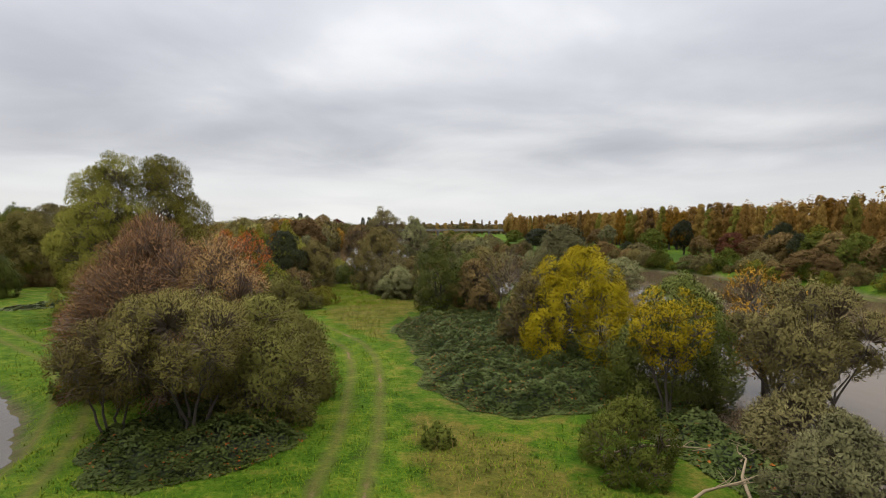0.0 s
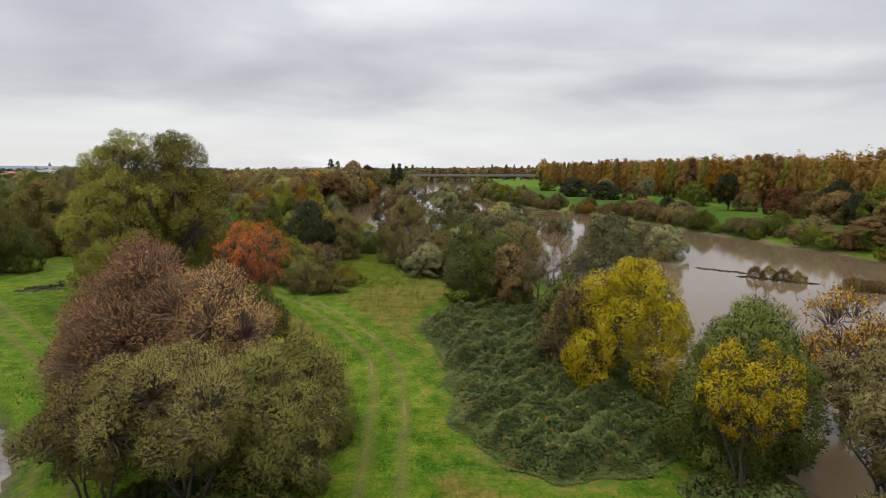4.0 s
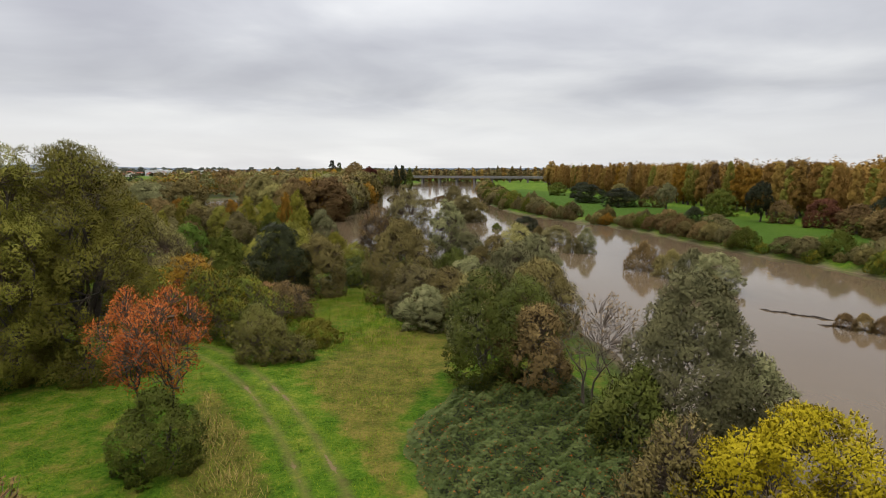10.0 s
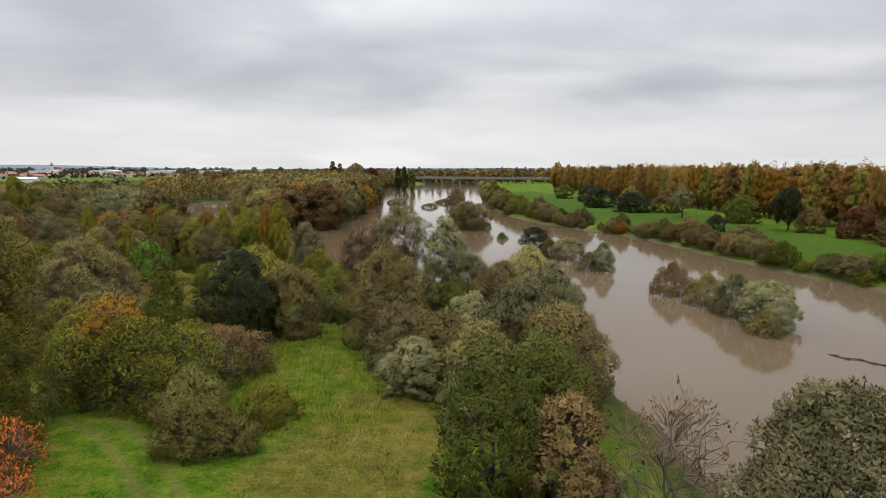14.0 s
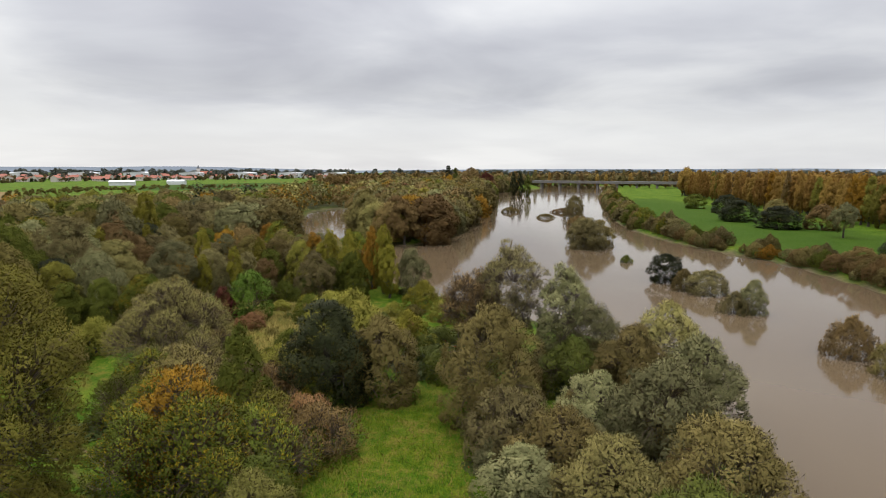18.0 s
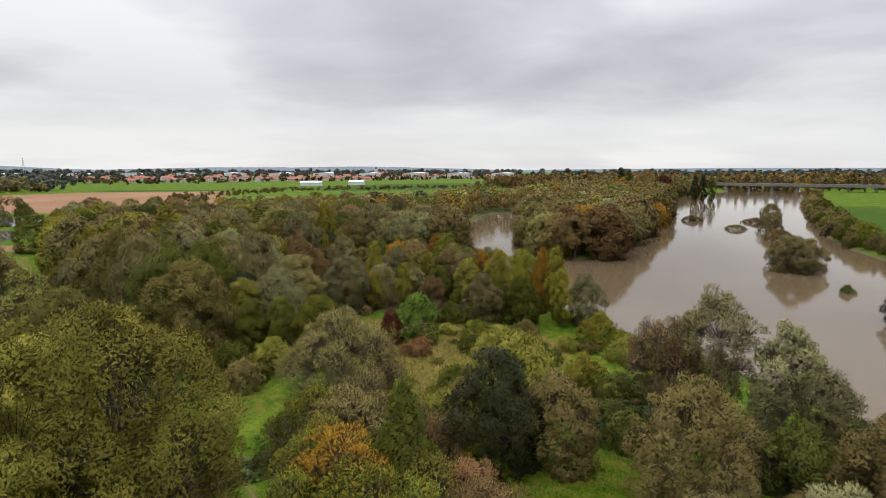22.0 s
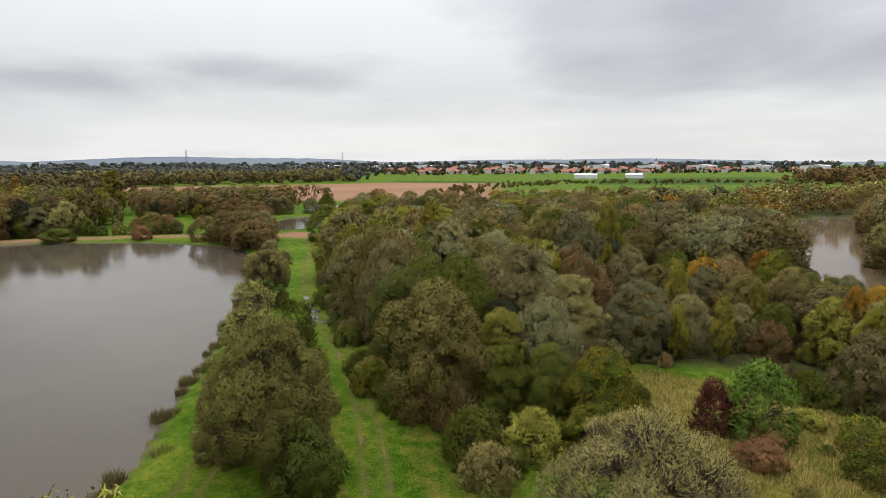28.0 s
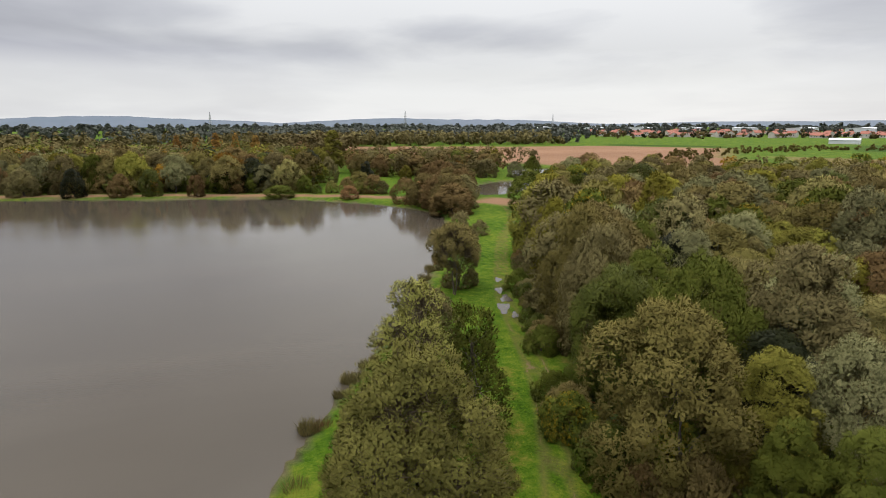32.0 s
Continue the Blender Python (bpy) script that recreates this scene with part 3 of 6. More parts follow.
SHAPES = dict(  # how the crown is wide at heights 0..1, lowest foliage, lobe size
    round=((0.55, 0.9, 1.0, 0.85, 0.45), 0.22, 0.317),
    dome=((0.95, 1.0, 0.92, 0.72, 0.35), 0.08, 0.299),
    shrub=((1.0, 1.0, 0.85, 0.6, 0.3), 0.02, 0.317),
    umbrella=((0.35, 0.7, 1.0, 0.95, 0.5), 0.32, 0.30),
    willow=((0.7, 1.0, 0.95, 0.8, 0.5), 0.10, 0.264),
    billow=((0.75, 1.0, 0.97, 0.86, 0.6), 0.06, 0.40),
    column=((0.7, 1.0, 1.0, 0.75, 0.3), 0.12, 0.55),
    spire=((1.0, 0.85, 0.6, 0.38, 0.12), 0.12, 0.42),
    tufts=((0.35, 0.6, 0.9, 0.95, 0.55), 0.28, 0.24),
)


def crown_lobes(rng, H, R, shape, n):
    """Billows on limb ends round the outer crown, uneven in size and reach, with dark gaps between them."""
    prof, base, size = SHAPES[shape]
    lift = H * base
    tall = H - lift
    each = math.sqrt(2 * math.pi * R * tall * 0.8 / (n * 0.87)) * 0.55
    out = []
    for i in range(n):
        u = (i + rng.uniform(0.0, 1.0)) / n
        w = float(np.interp(u, np.linspace(0, 1, len(prof)), prof))
        a = i * 2.399 + rng.uniform(-0.5, 0.5)
        lr = min(each * rng.uniform(0.6, 1.35), R * 0.6) * (0.8 + 0.2 * w)
        reach = max(0.0, R * w - lr * 0.85) * rng.uniform(0.7, 1.16)
        z = lift + lr * 0.6 + u * max(0.1, tall - lr * 1.7) * (rng.uniform(0.84, 1.08) if i < n - 2 else 1.0)
        out.append((np.array([reach * math.cos(a), reach * math.sin(a), z]), lr))
    if shape not in ("tufts", "umbrella"):
        for u in (0.3, 0.55, 0.78):
            out.append((np.array([0.0, 0.0, lift + tall * u]), R * 0.5 * float(np.interp(u, np.linspace(0, 1, len(prof)), prof))))
    if base < 0.1:
        for i in range(5):
            lr = R * rng.uniform(0.28, 0.4)
            a = i * 1.257 + rng.uniform(-0.4, 0.4)
            out.append((np.array([R * 0.62 * math.cos(a), R * 0.62 * math.sin(a), lr * 0.55]), lr))
    return out


def crown_mesh(name, rng, lobes, leaves, length, width, mat, droop=0.0, loose=0.0, tall=1.15, inner=0.0):
    """Sprays of leaves over the puffs of each billow, with coarser leaf mass inside them. Returns the mesh and the twig under each spray."""
    r = np.array([q[1] for q in lobes])
    share = np.maximum(2, (leaves * r ** 2 / np.sum(r ** 2) / 4).astype(int))
    mid = np.mean([q[0] for q in lobes], 0)
    mid[2] *= 0.6
    pts, way, nor, sof, feet, tips_out = [], [], [], [], [], []
    mass, mass_n, mass_s = [], [], []
    squash = np.array([1.0, 1.0, tall])
    centres, sizes = np.array([q[0] for q in lobes]), r

    def outer(p, own, want):
        """The first places wanted that lie in no other billow."""
        gap = np.linalg.norm((p[:, None] - centres[None]) / squash, axis=2) / sizes[None]
        gap[:, own] = 9.0
        free = np.flatnonzero(gap.min(1) > 0.66)
        return free[:want] if len(free) >= 4 else np.arange(min(4, len(p)))

    for own, ((c, lr), k) in enumerate(zip(lobes, share)):
        k0 = k
        k = int(k * 2.0) + 4
        out = c - mid
        out = out / (np.linalg.norm(out) + 0.3)
        n = 18 if k0 > 700 else (10 if k0 > 60 else 6)
        i = np.arange(n) + 0.5
        ring, turn = np.sqrt(1 - (1 - 2 * i / n) ** 2), i * 2.399 + rng.uniform(0, 6.283)
        tips = np.stack([ring * np.cos(turn), ring * np.sin(turn), 1 - 2 * i / n], 1) + unit(rng, n) * 0.4 + out * 0.45 + np.array([0, 0, 0.25])
        tips /= np.linalg.norm(tips, axis=1)[:, None]
        tips *= rng.uniform(0.54, 0.8, (n, 1))
        big = rng.uniform(0.32, 0.5, n) * (0.88 if n > 10 else 1.0)
        plume = rng.uniform(0, 1, n) < 0.22
        tips[plume] *= rng.uniform(1.12, 1.38, (int(plume.sum()), 1))
        big[plume] *= 0.62
        pick = rng.choice(n, k, p=big ** 2 / np.sum(big ** 2))
        tp = tips[pick]
        d = unit(rng, k) + tp * 0.9 + out * 0.3 + np.array([0, 0, 0.25])
        d /= np.linalg.norm(d, axis=1)[:, None]
        s = big[pick] * (rng.uniform(0.9, 1.0, k) + np.abs(rng.normal(size=k)) * (0.04 + 0.6 * loose))
        foot = c + (tp + d * s[:, None]) * lr * squash
        keep = outer(foot, own, k0)
        foot, d, tp, k = foot[keep], d[keep], tp[keep], len(keep)
        axis = d * 0.8 + np.array([0, 0, 0.5 - 1.6 * droop]) + unit(rng, k) * 0.45
        axis /= np.linalg.norm(axis, axis=1)[:, None]
        ln = min(1.4 * length, 0.3 * lr + 0.5 * length) * rng.uniform(0.5, 1.3, (k, 1))
        shade = d * 0.5 + tp * 0.75 + out * 0.3 + np.array([0, 0, 0.1])
        for j in range(4):
            pts.append(foot + axis * ln * (j / 3 - 0.35) + unit(rng, k) * length * 0.35)
            way.append(axis * 0.7 + unit(rng, k) * 0.7)
            nor.append(d + unit(rng, k) * 0.35 + np.array([0, 0, 0.55]))
            sof.append(shade + unit(rng, k) * 0.1)
        feet.append(np.repeat(c[None], k, 0))
        tips_out.append(foot + axis * ln * 0.8)
        if inner:
            m = max(n * 4, int(k0 * 1.6 * inner))
            q = rng.choice(n, m, p=big ** 2 / np.sum(big ** 2))
            g = unit(rng, m) + tips[q] * 0.8 + np.array([0, 0, 0.25])
            g /= np.linalg.norm(g, axis=1)[:, None]
            at = c + (tips[q] + g * (big[q] * rng.uniform(0.78, 0.92, m))[:, None]) * lr * squash
            keep = outer(at, own, m)
            g, q = g[keep], q[keep]
            mass.append(at[keep])
            mass_n.append(g + unit(rng, len(q)) * 0.25 + np.array([0, 0, 0.5]))
            mass_s.append(g * 0.5 + tips[q] * 0.75 + out * 0.3 + np.array([0, 0, 0.1]))
    p, w, nn, soft = (np.concatenate(q) for q in (pts, way, nor, sof))
    p[:, 2] = np.maximum(p[:, 2], 0.05)
    nn /= np.linalg.norm(nn, axis=1)[:, None]
    v, f = blades(p, nn, length, width, rng, 0.0, w)
    soft = np.repeat(soft / np.linalg.norm(soft, axis=1)[:, None], 3, 0)
    if mass:
        mp, mn, ms = np.concatenate(mass), np.concatenate(mass_n), np.concatenate(mass_s)
        mn /= np.linalg.norm(mn, axis=1)[:, None]
        mp[:, 2] = np.maximum(mp[:, 2], 0.1)
        v2, f2 = blades(mp, mn, length * 1.8, max(width, length * 0.6) * 1.5, rng)
        v, f = joined([(v, f), (v2, f2)])
        soft = np.concatenate([soft, np.repeat(ms / np.linalg.norm(ms, axis=1)[:, None], 3, 0)])
    return mesh_of(name, v, f, mat, soft=soft), np.concatenate(feet), np.concatenate(tips_out)


def limb_path(rng, a, b, bend):
    a, b = np.array(a, float), np.array(b, float)
    m = a * 0.55 + b * 0.45 + rng.normal(size=3) * bend
    m[2] += bend * 0.5
    return [a, a * 0.7 + m * 0.3 + rng.normal(size=3) * bend * 0.2, m, m * 0.45 + b * 0.55 + rng.normal(size=3) * bend * 0.3, b]


def plant(name, label, category, x, y, H, R, shape, mat, seed, leaves=6000, leaf=(0.2, 0.08), lobes=16, stems=1, bark=None, group="",
          droop=0.0, loose=0.1, twigs=0, z=None, lean=(0, 0), limbs=6, cover=1.75, inner=0.0, twig=None, clump=1.0):
    """A tree or shrub: trunks or stems, limbs that end in the crown's lobes, bare twigs and a crown of single leaves."""
    rng = np.random.default_rng(seed)
    bark = bark or BARK
    root = thing(name, label, category, x, y, ground_z(x, y) - 0.05 if z is None else z, 0, group)
    leaves = int(leaves * 0.76) if leaves > 12000 else leaves
    cl = crown_lobes(rng, H, R, shape, lobes if lobes < 16 else max(11, int(lobes * 0.55)))
    cl = [(c, lr * clump) for c, lr in cl]
    for c, lr in cl:
        c[0] += lean[0] * c[2] / H
        c[1] += lean[1] * c[2] / H
    fork = H * (SHAPES[shape][1] * 0.75 + 0.12)
    thick = 0.016 * H + 0.035 * R if stems == 1 else 0.0075 * H + 0.007 * R
    tops = []
    for s in range(stems):
        a = 2 * math.pi * s / stems + rng.uniform(-0.4, 0.4)
        spread = 0.0 if stems == 1 else R * rng.uniform(0.1, 0.22)
        foot = np.array([math.cos(a) * spread * 0.6, math.sin(a) * spread * 0.6, -0.1])
        top = np.array([math.cos(a) * spread * 1.8 + lean[0] * 0.3, math.sin(a) * spread * 1.8 + lean[1] * 0.3, fork])
        v, f = tube(limb_path(rng, foot, top, 0.03 * H), [thick * k for k in (1.35, 1.0, 0.9, 0.8, 0.7)], 8)
        part("trunk" if stems == 1 else "stem", mesh_of("trunk", v, f, bark, True), None, root)
        tops.append(top)
    order = sorted(range(len(cl)), key=lambda i: -cl[i][1])
    for i in order[:limbs]:
        c, lr = cl[i]
        top = min(tops, key=lambda q: np.linalg.norm(q[:2] - c[:2]))
        pieces = [tube(limb_path(rng, top, c, 0.05 * H), [thick * k for k in (0.6, 0.45, 0.34, 0.22, 0.1)], 5)]
        for _ in range(4):
            tip = c + unit(rng, 1)[0] * lr * 0.95
            pieces.append(tube(limb_path(rng, c * 0.75 + top * 0.25, tip, 0.03 * H), [thick * k for k in (0.2, 0.16, 0.12, 0.08, 0.03)], 4))
        v, f = joined(pieces)
        part("limb", mesh_of("limb", v, f, bark, True), None, root)
    skin = 2 * math.pi * R * max(R, (H - H * SHAPES[shape][1])) * 0.62
    ratio = leaf[1] / leaf[0]
    ln = 0.82 * math.sqrt(cover * skin / (leaves * 0.5 * ratio))
    mesh, feet, tips = crown_mesh("crown", rng, cl, leaves, ln, ln * ratio, FOL[mat], droop, loose, 1.8 if shape == "column" else 1.15, inner or (1.0 if loose < 0.2 else 0.0))
    tagged(part("crown", mesh, None, root), kind="stuff")
    if twigs:
        q = rng.permutation(len(feet))[:twigs]
        A, B = feet[q], tips[q]
        k = len(A)
        mid = A * 0.45 + B * 0.55 + unit(rng, k) * 0.12 * np.linalg.norm(B - A, axis=1)[:, None] + np.array([0, 0, 0.05])
        side = np.cross(B - A, unit(rng, k))
        side *= (0.011 + 0.0016 * R) / (np.linalg.norm(side, axis=1)[:, None] + 1e-6)
        v = np.concatenate([np.stack([A * 0.7 + mid * 0.3 - side, A * 0.7 + mid * 0.3 + side, mid + side * 0.8, mid - side * 0.8], 1), np.stack([mid - side * 0.8, mid + side * 0.8, B + side * 0.35, B - side * 0.35], 1)]).reshape(-1, 3)
        tagged(part("fine_branching", mesh_of("fine_branching", v, np.arange(len(v)).reshape(-1, 4), twig or TWIG), None, root), kind="stuff")
    return root


def recoloured(ob, mat):
    """Gives a copied plant's crown a foliage of its own."""
    for c in ob.children:
        if c.name.split(".")[0] == "crown":
            c.material_slots[0].link = "OBJECT"
            c.material_slots[0].material = FOL[mat]
    return ob
# ---- plants of the near meadow and bank ----
OLIVE, GREY = "olive-brown sallow shrub with many stems", "grey-green willow"
plant("sallow", "olive-brown sallow bush on many stems above a bramble mound", "shrub", -9.6, 22.0, 5.8, 3.1, "umbrella", "dusky", 1, 95000, (0.13, 0.045), 30, 6, DARK_BARK, twigs=2600, limbs=16, loose=0.2, cover=1.5, inner=0.5)
plant("sallow", "olive-brown sallow with fanned branches leaning to the pond", "shrub", -12.2, 21.8, 4.8, 2.3, "umbrella", "dusky", 201, 30000, (0.13, 0.045), 18, 4, DARK_BARK, twigs=1600, limbs=12, loose=0.24, lean=(-0.8, 0), cover=1.3, inner=0.4)
plant("sallow", "olive sallow growing close to the mown track", "shrub", -7.6, 24.0, 5.6, 2.3, "dome", "olive_sallow", 202, 52000, (0.13, 0.045), 20, 4, DARK_BARK, twigs=1200, limbs=12, loose=0.2, lean=(0.2, 0), cover=1.6, inner=0.6)
plant("sallow", "dense olive sallow bush beside the mown track", "shrub", -7.6, 28.2, 4.6, 2.5, "shrub", "olive_sallow", 2, 40000, (0.13, 0.05), 24, 4, DARK_BARK, twigs=1000, loose=0.15, limbs=10)
plant("sallow", "low olive sallow bush with thin leaves in the rough grass", "shrub", -10.0, 32.2, 3.4, 2.2, "shrub", "olive", 3, 12000, (0.13, 0.05), 16, 3, DARK_BARK, twigs=600)
plant("hawthorn", "reddish-brown hawthorn, half bare, with spreading limbs", "tree", -13.9, 28.4, 8.5, 4.4, "dome", "rust", 4, 130000, (0.11, 0.06), 36, 4, DARK_BARK, twigs=7000, limbs=22, loose=0.25, cover=1.1, inner=0.25, twig=PALE_TWIG)
plant("hawthorn", "tan-brown hawthorn growing into its taller neighbour", "tree", -10.4, 27.2, 7.8, 2.8, "dome", "rust", 203, 64000, (0.11, 0.06), 26, 3, DARK_BARK, twigs=3500, limbs=14, loose=0.25, cover=1.1, inner=0.25, twig=PALE_TWIG)
plant("hawthorn", "low brown hawthorn bush losing its leaves", "tree", -12.6, 31.8, 5.4, 2.6, "shrub", "brown", 5, 14000, (0.11, 0.05), 20, 2, DARK_BARK, twigs=2500, loose=0.25)
plant("hawthorn", "thin brown hawthorn with drooping outer twigs", "tree", -17.4, 31.4, 5.6, 2.6, "dome", "rust", 204, 24000, (0.11, 0.05), 18, 3, DARK_BARK, twigs=2000, limbs=12, loose=0.3, lean=(-0.6, 0), cover=1.0)
plant("elder_bush", "green and yellow bush growing beside the hawthorn", "shrub", -16.9, 28.4, 5.6, 2.0, "shrub", "mixed", 6, 20000, (0.13, 0.06), 18, 3, DARK_BARK, twigs=600)
plant("crack_willow", "tall olive-green willow with a rounded top", "tree", -26.6, 55.6, 15.0, 4.7, "billow", "olive", 7, 165000, (0.2, 0.09), 26, 1, DARK_BARK, droop=0.05, cover=1.5, limbs=14, loose=0.1, twigs=1500)
plant("crack_willow", "olive-green willow grown together with its twin", "tree", -29.8, 52.4, 14.6, 4.2, "billow", "olive", 205, 130000, (0.2, 0.09), 26, 2, DARK_BARK, droop=0.05, cover=1.5, limbs=14, loose=0.1, twigs=1500)
plant("crack_willow", "lower olive willow leaning beside the tall one", "tree", -33.8, 57.4, 12.6, 4.2, "billow", "olive", 8, 60000, (0.2, 0.08), 24, 2, DARK_BARK, droop=0.05, limbs=10, cover=1.6)
plant("wild_cherry", "young cherry tree with thin bright orange leaves", "tree", -15.8, 45.2, 8.3, 3.1, "umbrella", "orange", 9, 30000, (0.13, 0.07), 40, 2, DARK_BARK, limbs=18, loose=0.4, twigs=1200, cover=0.7, clump=0.72)
plant("ivy_bush", "glossy green ivy-grown bush with orange berries", "shrub", -14.8, 43.2, 3.8, 1.9, "shrub", "ivy", 10, 24000, (0.13, 0.09), 16, 2, DARK_BARK)
plant("holm_oak", "blackish-green evergreen oak with dense glossy leaves", "tree", -21.4, 78.4, 7.7, 3.9, "dome", "evergreen", 11, 36000, (0.17, 0.09), 34, 1, DARK_BARK, limbs=8)
plant("sallow", "brown-olive sallow leaning on the evergreen oak", "shrub", -17.4, 79.8, 6.2, 3.0, "dome", "sallow", 12, 30000, (0.16, 0.06), 22, 3, twigs=800)
plant("willow", "yellowish willow top behind the evergreen oak", "tree", -21.8, 84.2, 7.2, 3.4, "dome", "olive", 13, 14400, (0.18, 0.06), 22, 1)
plant("ivy_tree", "upright tree clad in glossy green ivy", "tree", -0.3, 54.4, 7.3, 2.5, "dome", "ivy", 14, 30000, (0.15, 0.09), 30, 1, DARK_BARK, limbs=8, loose=0.15)
plant("field_maple", "bright yellow field maple with a rounded crown", "tree", 8.1, 34.8, 6.9, 3.5, "dome", "yellow", 15, 75000, (0.14, 0.09), 40, 2, DARK_BARK, limbs=8, twigs=400, loose=0.14)
plant("field_maple", "brownish half-turned maple beside the yellow one", "tree", 5.8, 37.4, 5.4, 2.2, "shrub", "sallow", 16, 16000, (0.13, 0.07), 20, 2, DARK_BARK, twigs=1500, loose=0.25)
plant("alder", "dark green alder at the river bank", "tree", 11.9, 29.4, 6.8, 3.0, "dome", "ivy", 17, 44000, (0.14, 0.09), 28, 2, DARK_BARK)
plant("elder_bush", "dark green bush under the yellow spindle", "shrub", 9.9, 26.8, 4.8, 2.6, "dome", "ivy", 206, 30000, (0.14, 0.09), 18, 3, DARK_BARK)
plant("spindle_tree", "thin bush with sparse bright yellow leaves at its tips", "tree", 9.4, 24.4, 6.0, 2.2, "umbrella", "yellow", 18, 14000, (0.13, 0.09), 34, 3, DARK_BARK, loose=0.15, twigs=300, limbs=14, cover=0.6, clump=0.75)
plant("willow", "tall grey willow with bare crossing limbs at the water", "tree", 13.8, 22.4, 7.8, 3.5, "umbrella", "pale", 19, 42000, (0.13, 0.045), 30, 4, DARK_BARK, twigs=1500, limbs=20, loose=0.08, cover=1.0, inner=0.5, clump=0.66)
plant("willow", "grey willow standing in the flooded bank", "tree", 17.6, 28.4, 8.2, 3.2, "umbrella", "pale", 20, 32000, (0.13, 0.045), 26, 3, DARK_BARK, twigs=1200, limbs=16, loose=0.08, cover=1.0, inner=0.5, clump=0.66)
plant("aspen", "aspen with amber leaves thinning at the top", "tree", 17.8, 32.5, 8.4, 2.6, "tufts", "amber", 21, 9000, (0.14, 0.09), 34, 1, DARK_BARK, loose=0.7, twigs=1200, limbs=10, cover=1.0)
plant("willow", "grey-brown willow bush leaning over the river", "tree", 15.4, 36.6, 6.4, 3.4, "willow", "silver", 22, 16200, (0.16, 0.05), 22, 3, DARK_BARK, twigs=2000, loose=0.3, cover=1.1)
plant("elder_bush", "small round green bush in the grass", "shrub", 6.2, 19.2, 2.6, 1.7, "shrub", "green", 23, 24000, (0.11, 0.06), 16, 3, DARK_BARK, twigs=500)
plant("sallow", "low grey-green sallow at the foot of the willows", "shrub", 10.8, 15.6, 3.2, 1.9, "shrub", "silver", 24, 30000, (0.13, 0.045), 16, 3, DARK_BARK, twigs=600)
plant("sallow", "grey-green sallow bush beside the water", "shrub", 12.4, 20.0, 3.6, 2.0, "shrub", "willow", 25, 22000, (0.13, 0.05), 16, 3, DARK_BARK, twigs=900)
plant("elder_bush", "knee-high bush in the dry grass", "shrub", -0.2, 21.9, 0.8, 0.7, "shrub", "green", 26, 1200, (0.08, 0.03), 8, 2, DARK_BARK)
plant("white_willow", "dense silver-grey willow on the river bank", "tree", 9.6, 47.4, 8.5, 3.2, "dome", "silver", 27, 70000, (0.17, 0.07), 36, 2, limbs=8, droop=0.1, cover=2.3)
plant("willow", "small grey willow leaning over the water", "tree", 12.6, 47.5, 5.6, 2.2, "dome", "silver", 28, 12600, (0.16, 0.06), 18, 2, twigs=500)
plant("sallow", "dark bush under the silver willow", "shrub", 6.6, 45.6, 4.4, 2.4, "shrub", "ivy", 29, 12600, (0.14, 0.08), 16, 3, DARK_BARK)
plant("dead_willow", "bare brown willow with a few ivy leaves", "tree", 5.4, 50.4, 6.8, 2.3, "umbrella", "brown", 30, 900, (0.13, 0.06), 16, 3, BARK, twigs=1300, limbs=14, loose=0.4, cover=0.12)
plant("dead_willow", "bare forked willow on the bank", "tree", 7.6, 54.0, 5.8, 2.0, "umbrella", "brown", 31, 500, (0.13, 0.06), 12, 2, BARK, twigs=1000, limbs=12, loose=0.4, cover=0.12)
plant("sallow", "brown thicket behind the ivy-clad tree", "shrub", 2.9, 53.8, 5.4, 2.2, "dome", "brown", 32, 10800, (0.14, 0.06), 16, 3, DARK_BARK, twigs=1500)
plant("elder_bush", "bramble-grown bush on the edge of the dry grass", "shrub", -15.6, 58.8, 2.7, 2.3, "shrub", "olive_sallow", 33, 18000, (0.13, 0.05), 16, 3, DARK_BARK, twigs=700)
plant("elder_bush", "low yellow-green bush beside the track", "shrub", -12.8, 62.4, 1.9, 1.8, "shrub", "lime", 34, 6300, (0.14, 0.09), 12, 3, DARK_BARK)
plant("elder_bush", "low brown bush beside the track", "shrub", -13.6, 58.6, 1.7, 1.5, "shrub", "olive_sallow", 35, 6000, (0.12, 0.05), 10, 3, DARK_BARK, twigs=600)
plant("sallow", "olive bush at the corner of the track", "shrub", -17.6, 62.4, 3.0, 2.3, "shrub", "olive_sallow", 36, 18000, (0.13, 0.05), 14, 3, DARK_BARK, twigs=600)
THICKET = [  # the mixed hedge behind the track's bend
    (-24.8, 66.6, 6.4, 2.4, "amber"), (-22.4, 65.0, 5.2, 2.6, "mixed"), (-19.8, 67.0, 4.2, 2.4, "mixed"), (-27.6, 68.0, 4.8, 2.4, "mixed"), (-26.0, 63.9, 4.4, 2.0, "mixed"),
    (-22.2, 69.2, 4.6, 2.3, "olive"), (-29.6, 70.4, 4.2, 2.2, "olive"), (-18.0, 70.0, 3.2, 2.0, "brown"), (-30.5, 74.0, 4.6, 2.6, "sallow"), (-27.8, 77.0, 3.6, 2.2, "willow"),
    (-33.0, 70.6, 3.4, 2.0, "green"), (-34.0, 74.2, 3.8, 2.4, "mixed"), (-24.2, 75.6, 3.2, 2.2, "brown"), (-26.6, 80.4, 3.0, 2.0, "olive"), (-20.2, 72.4, 2.6, 1.8, "rust"), (-20.0, 63.4, 3.2, 1.9, "mixed")]
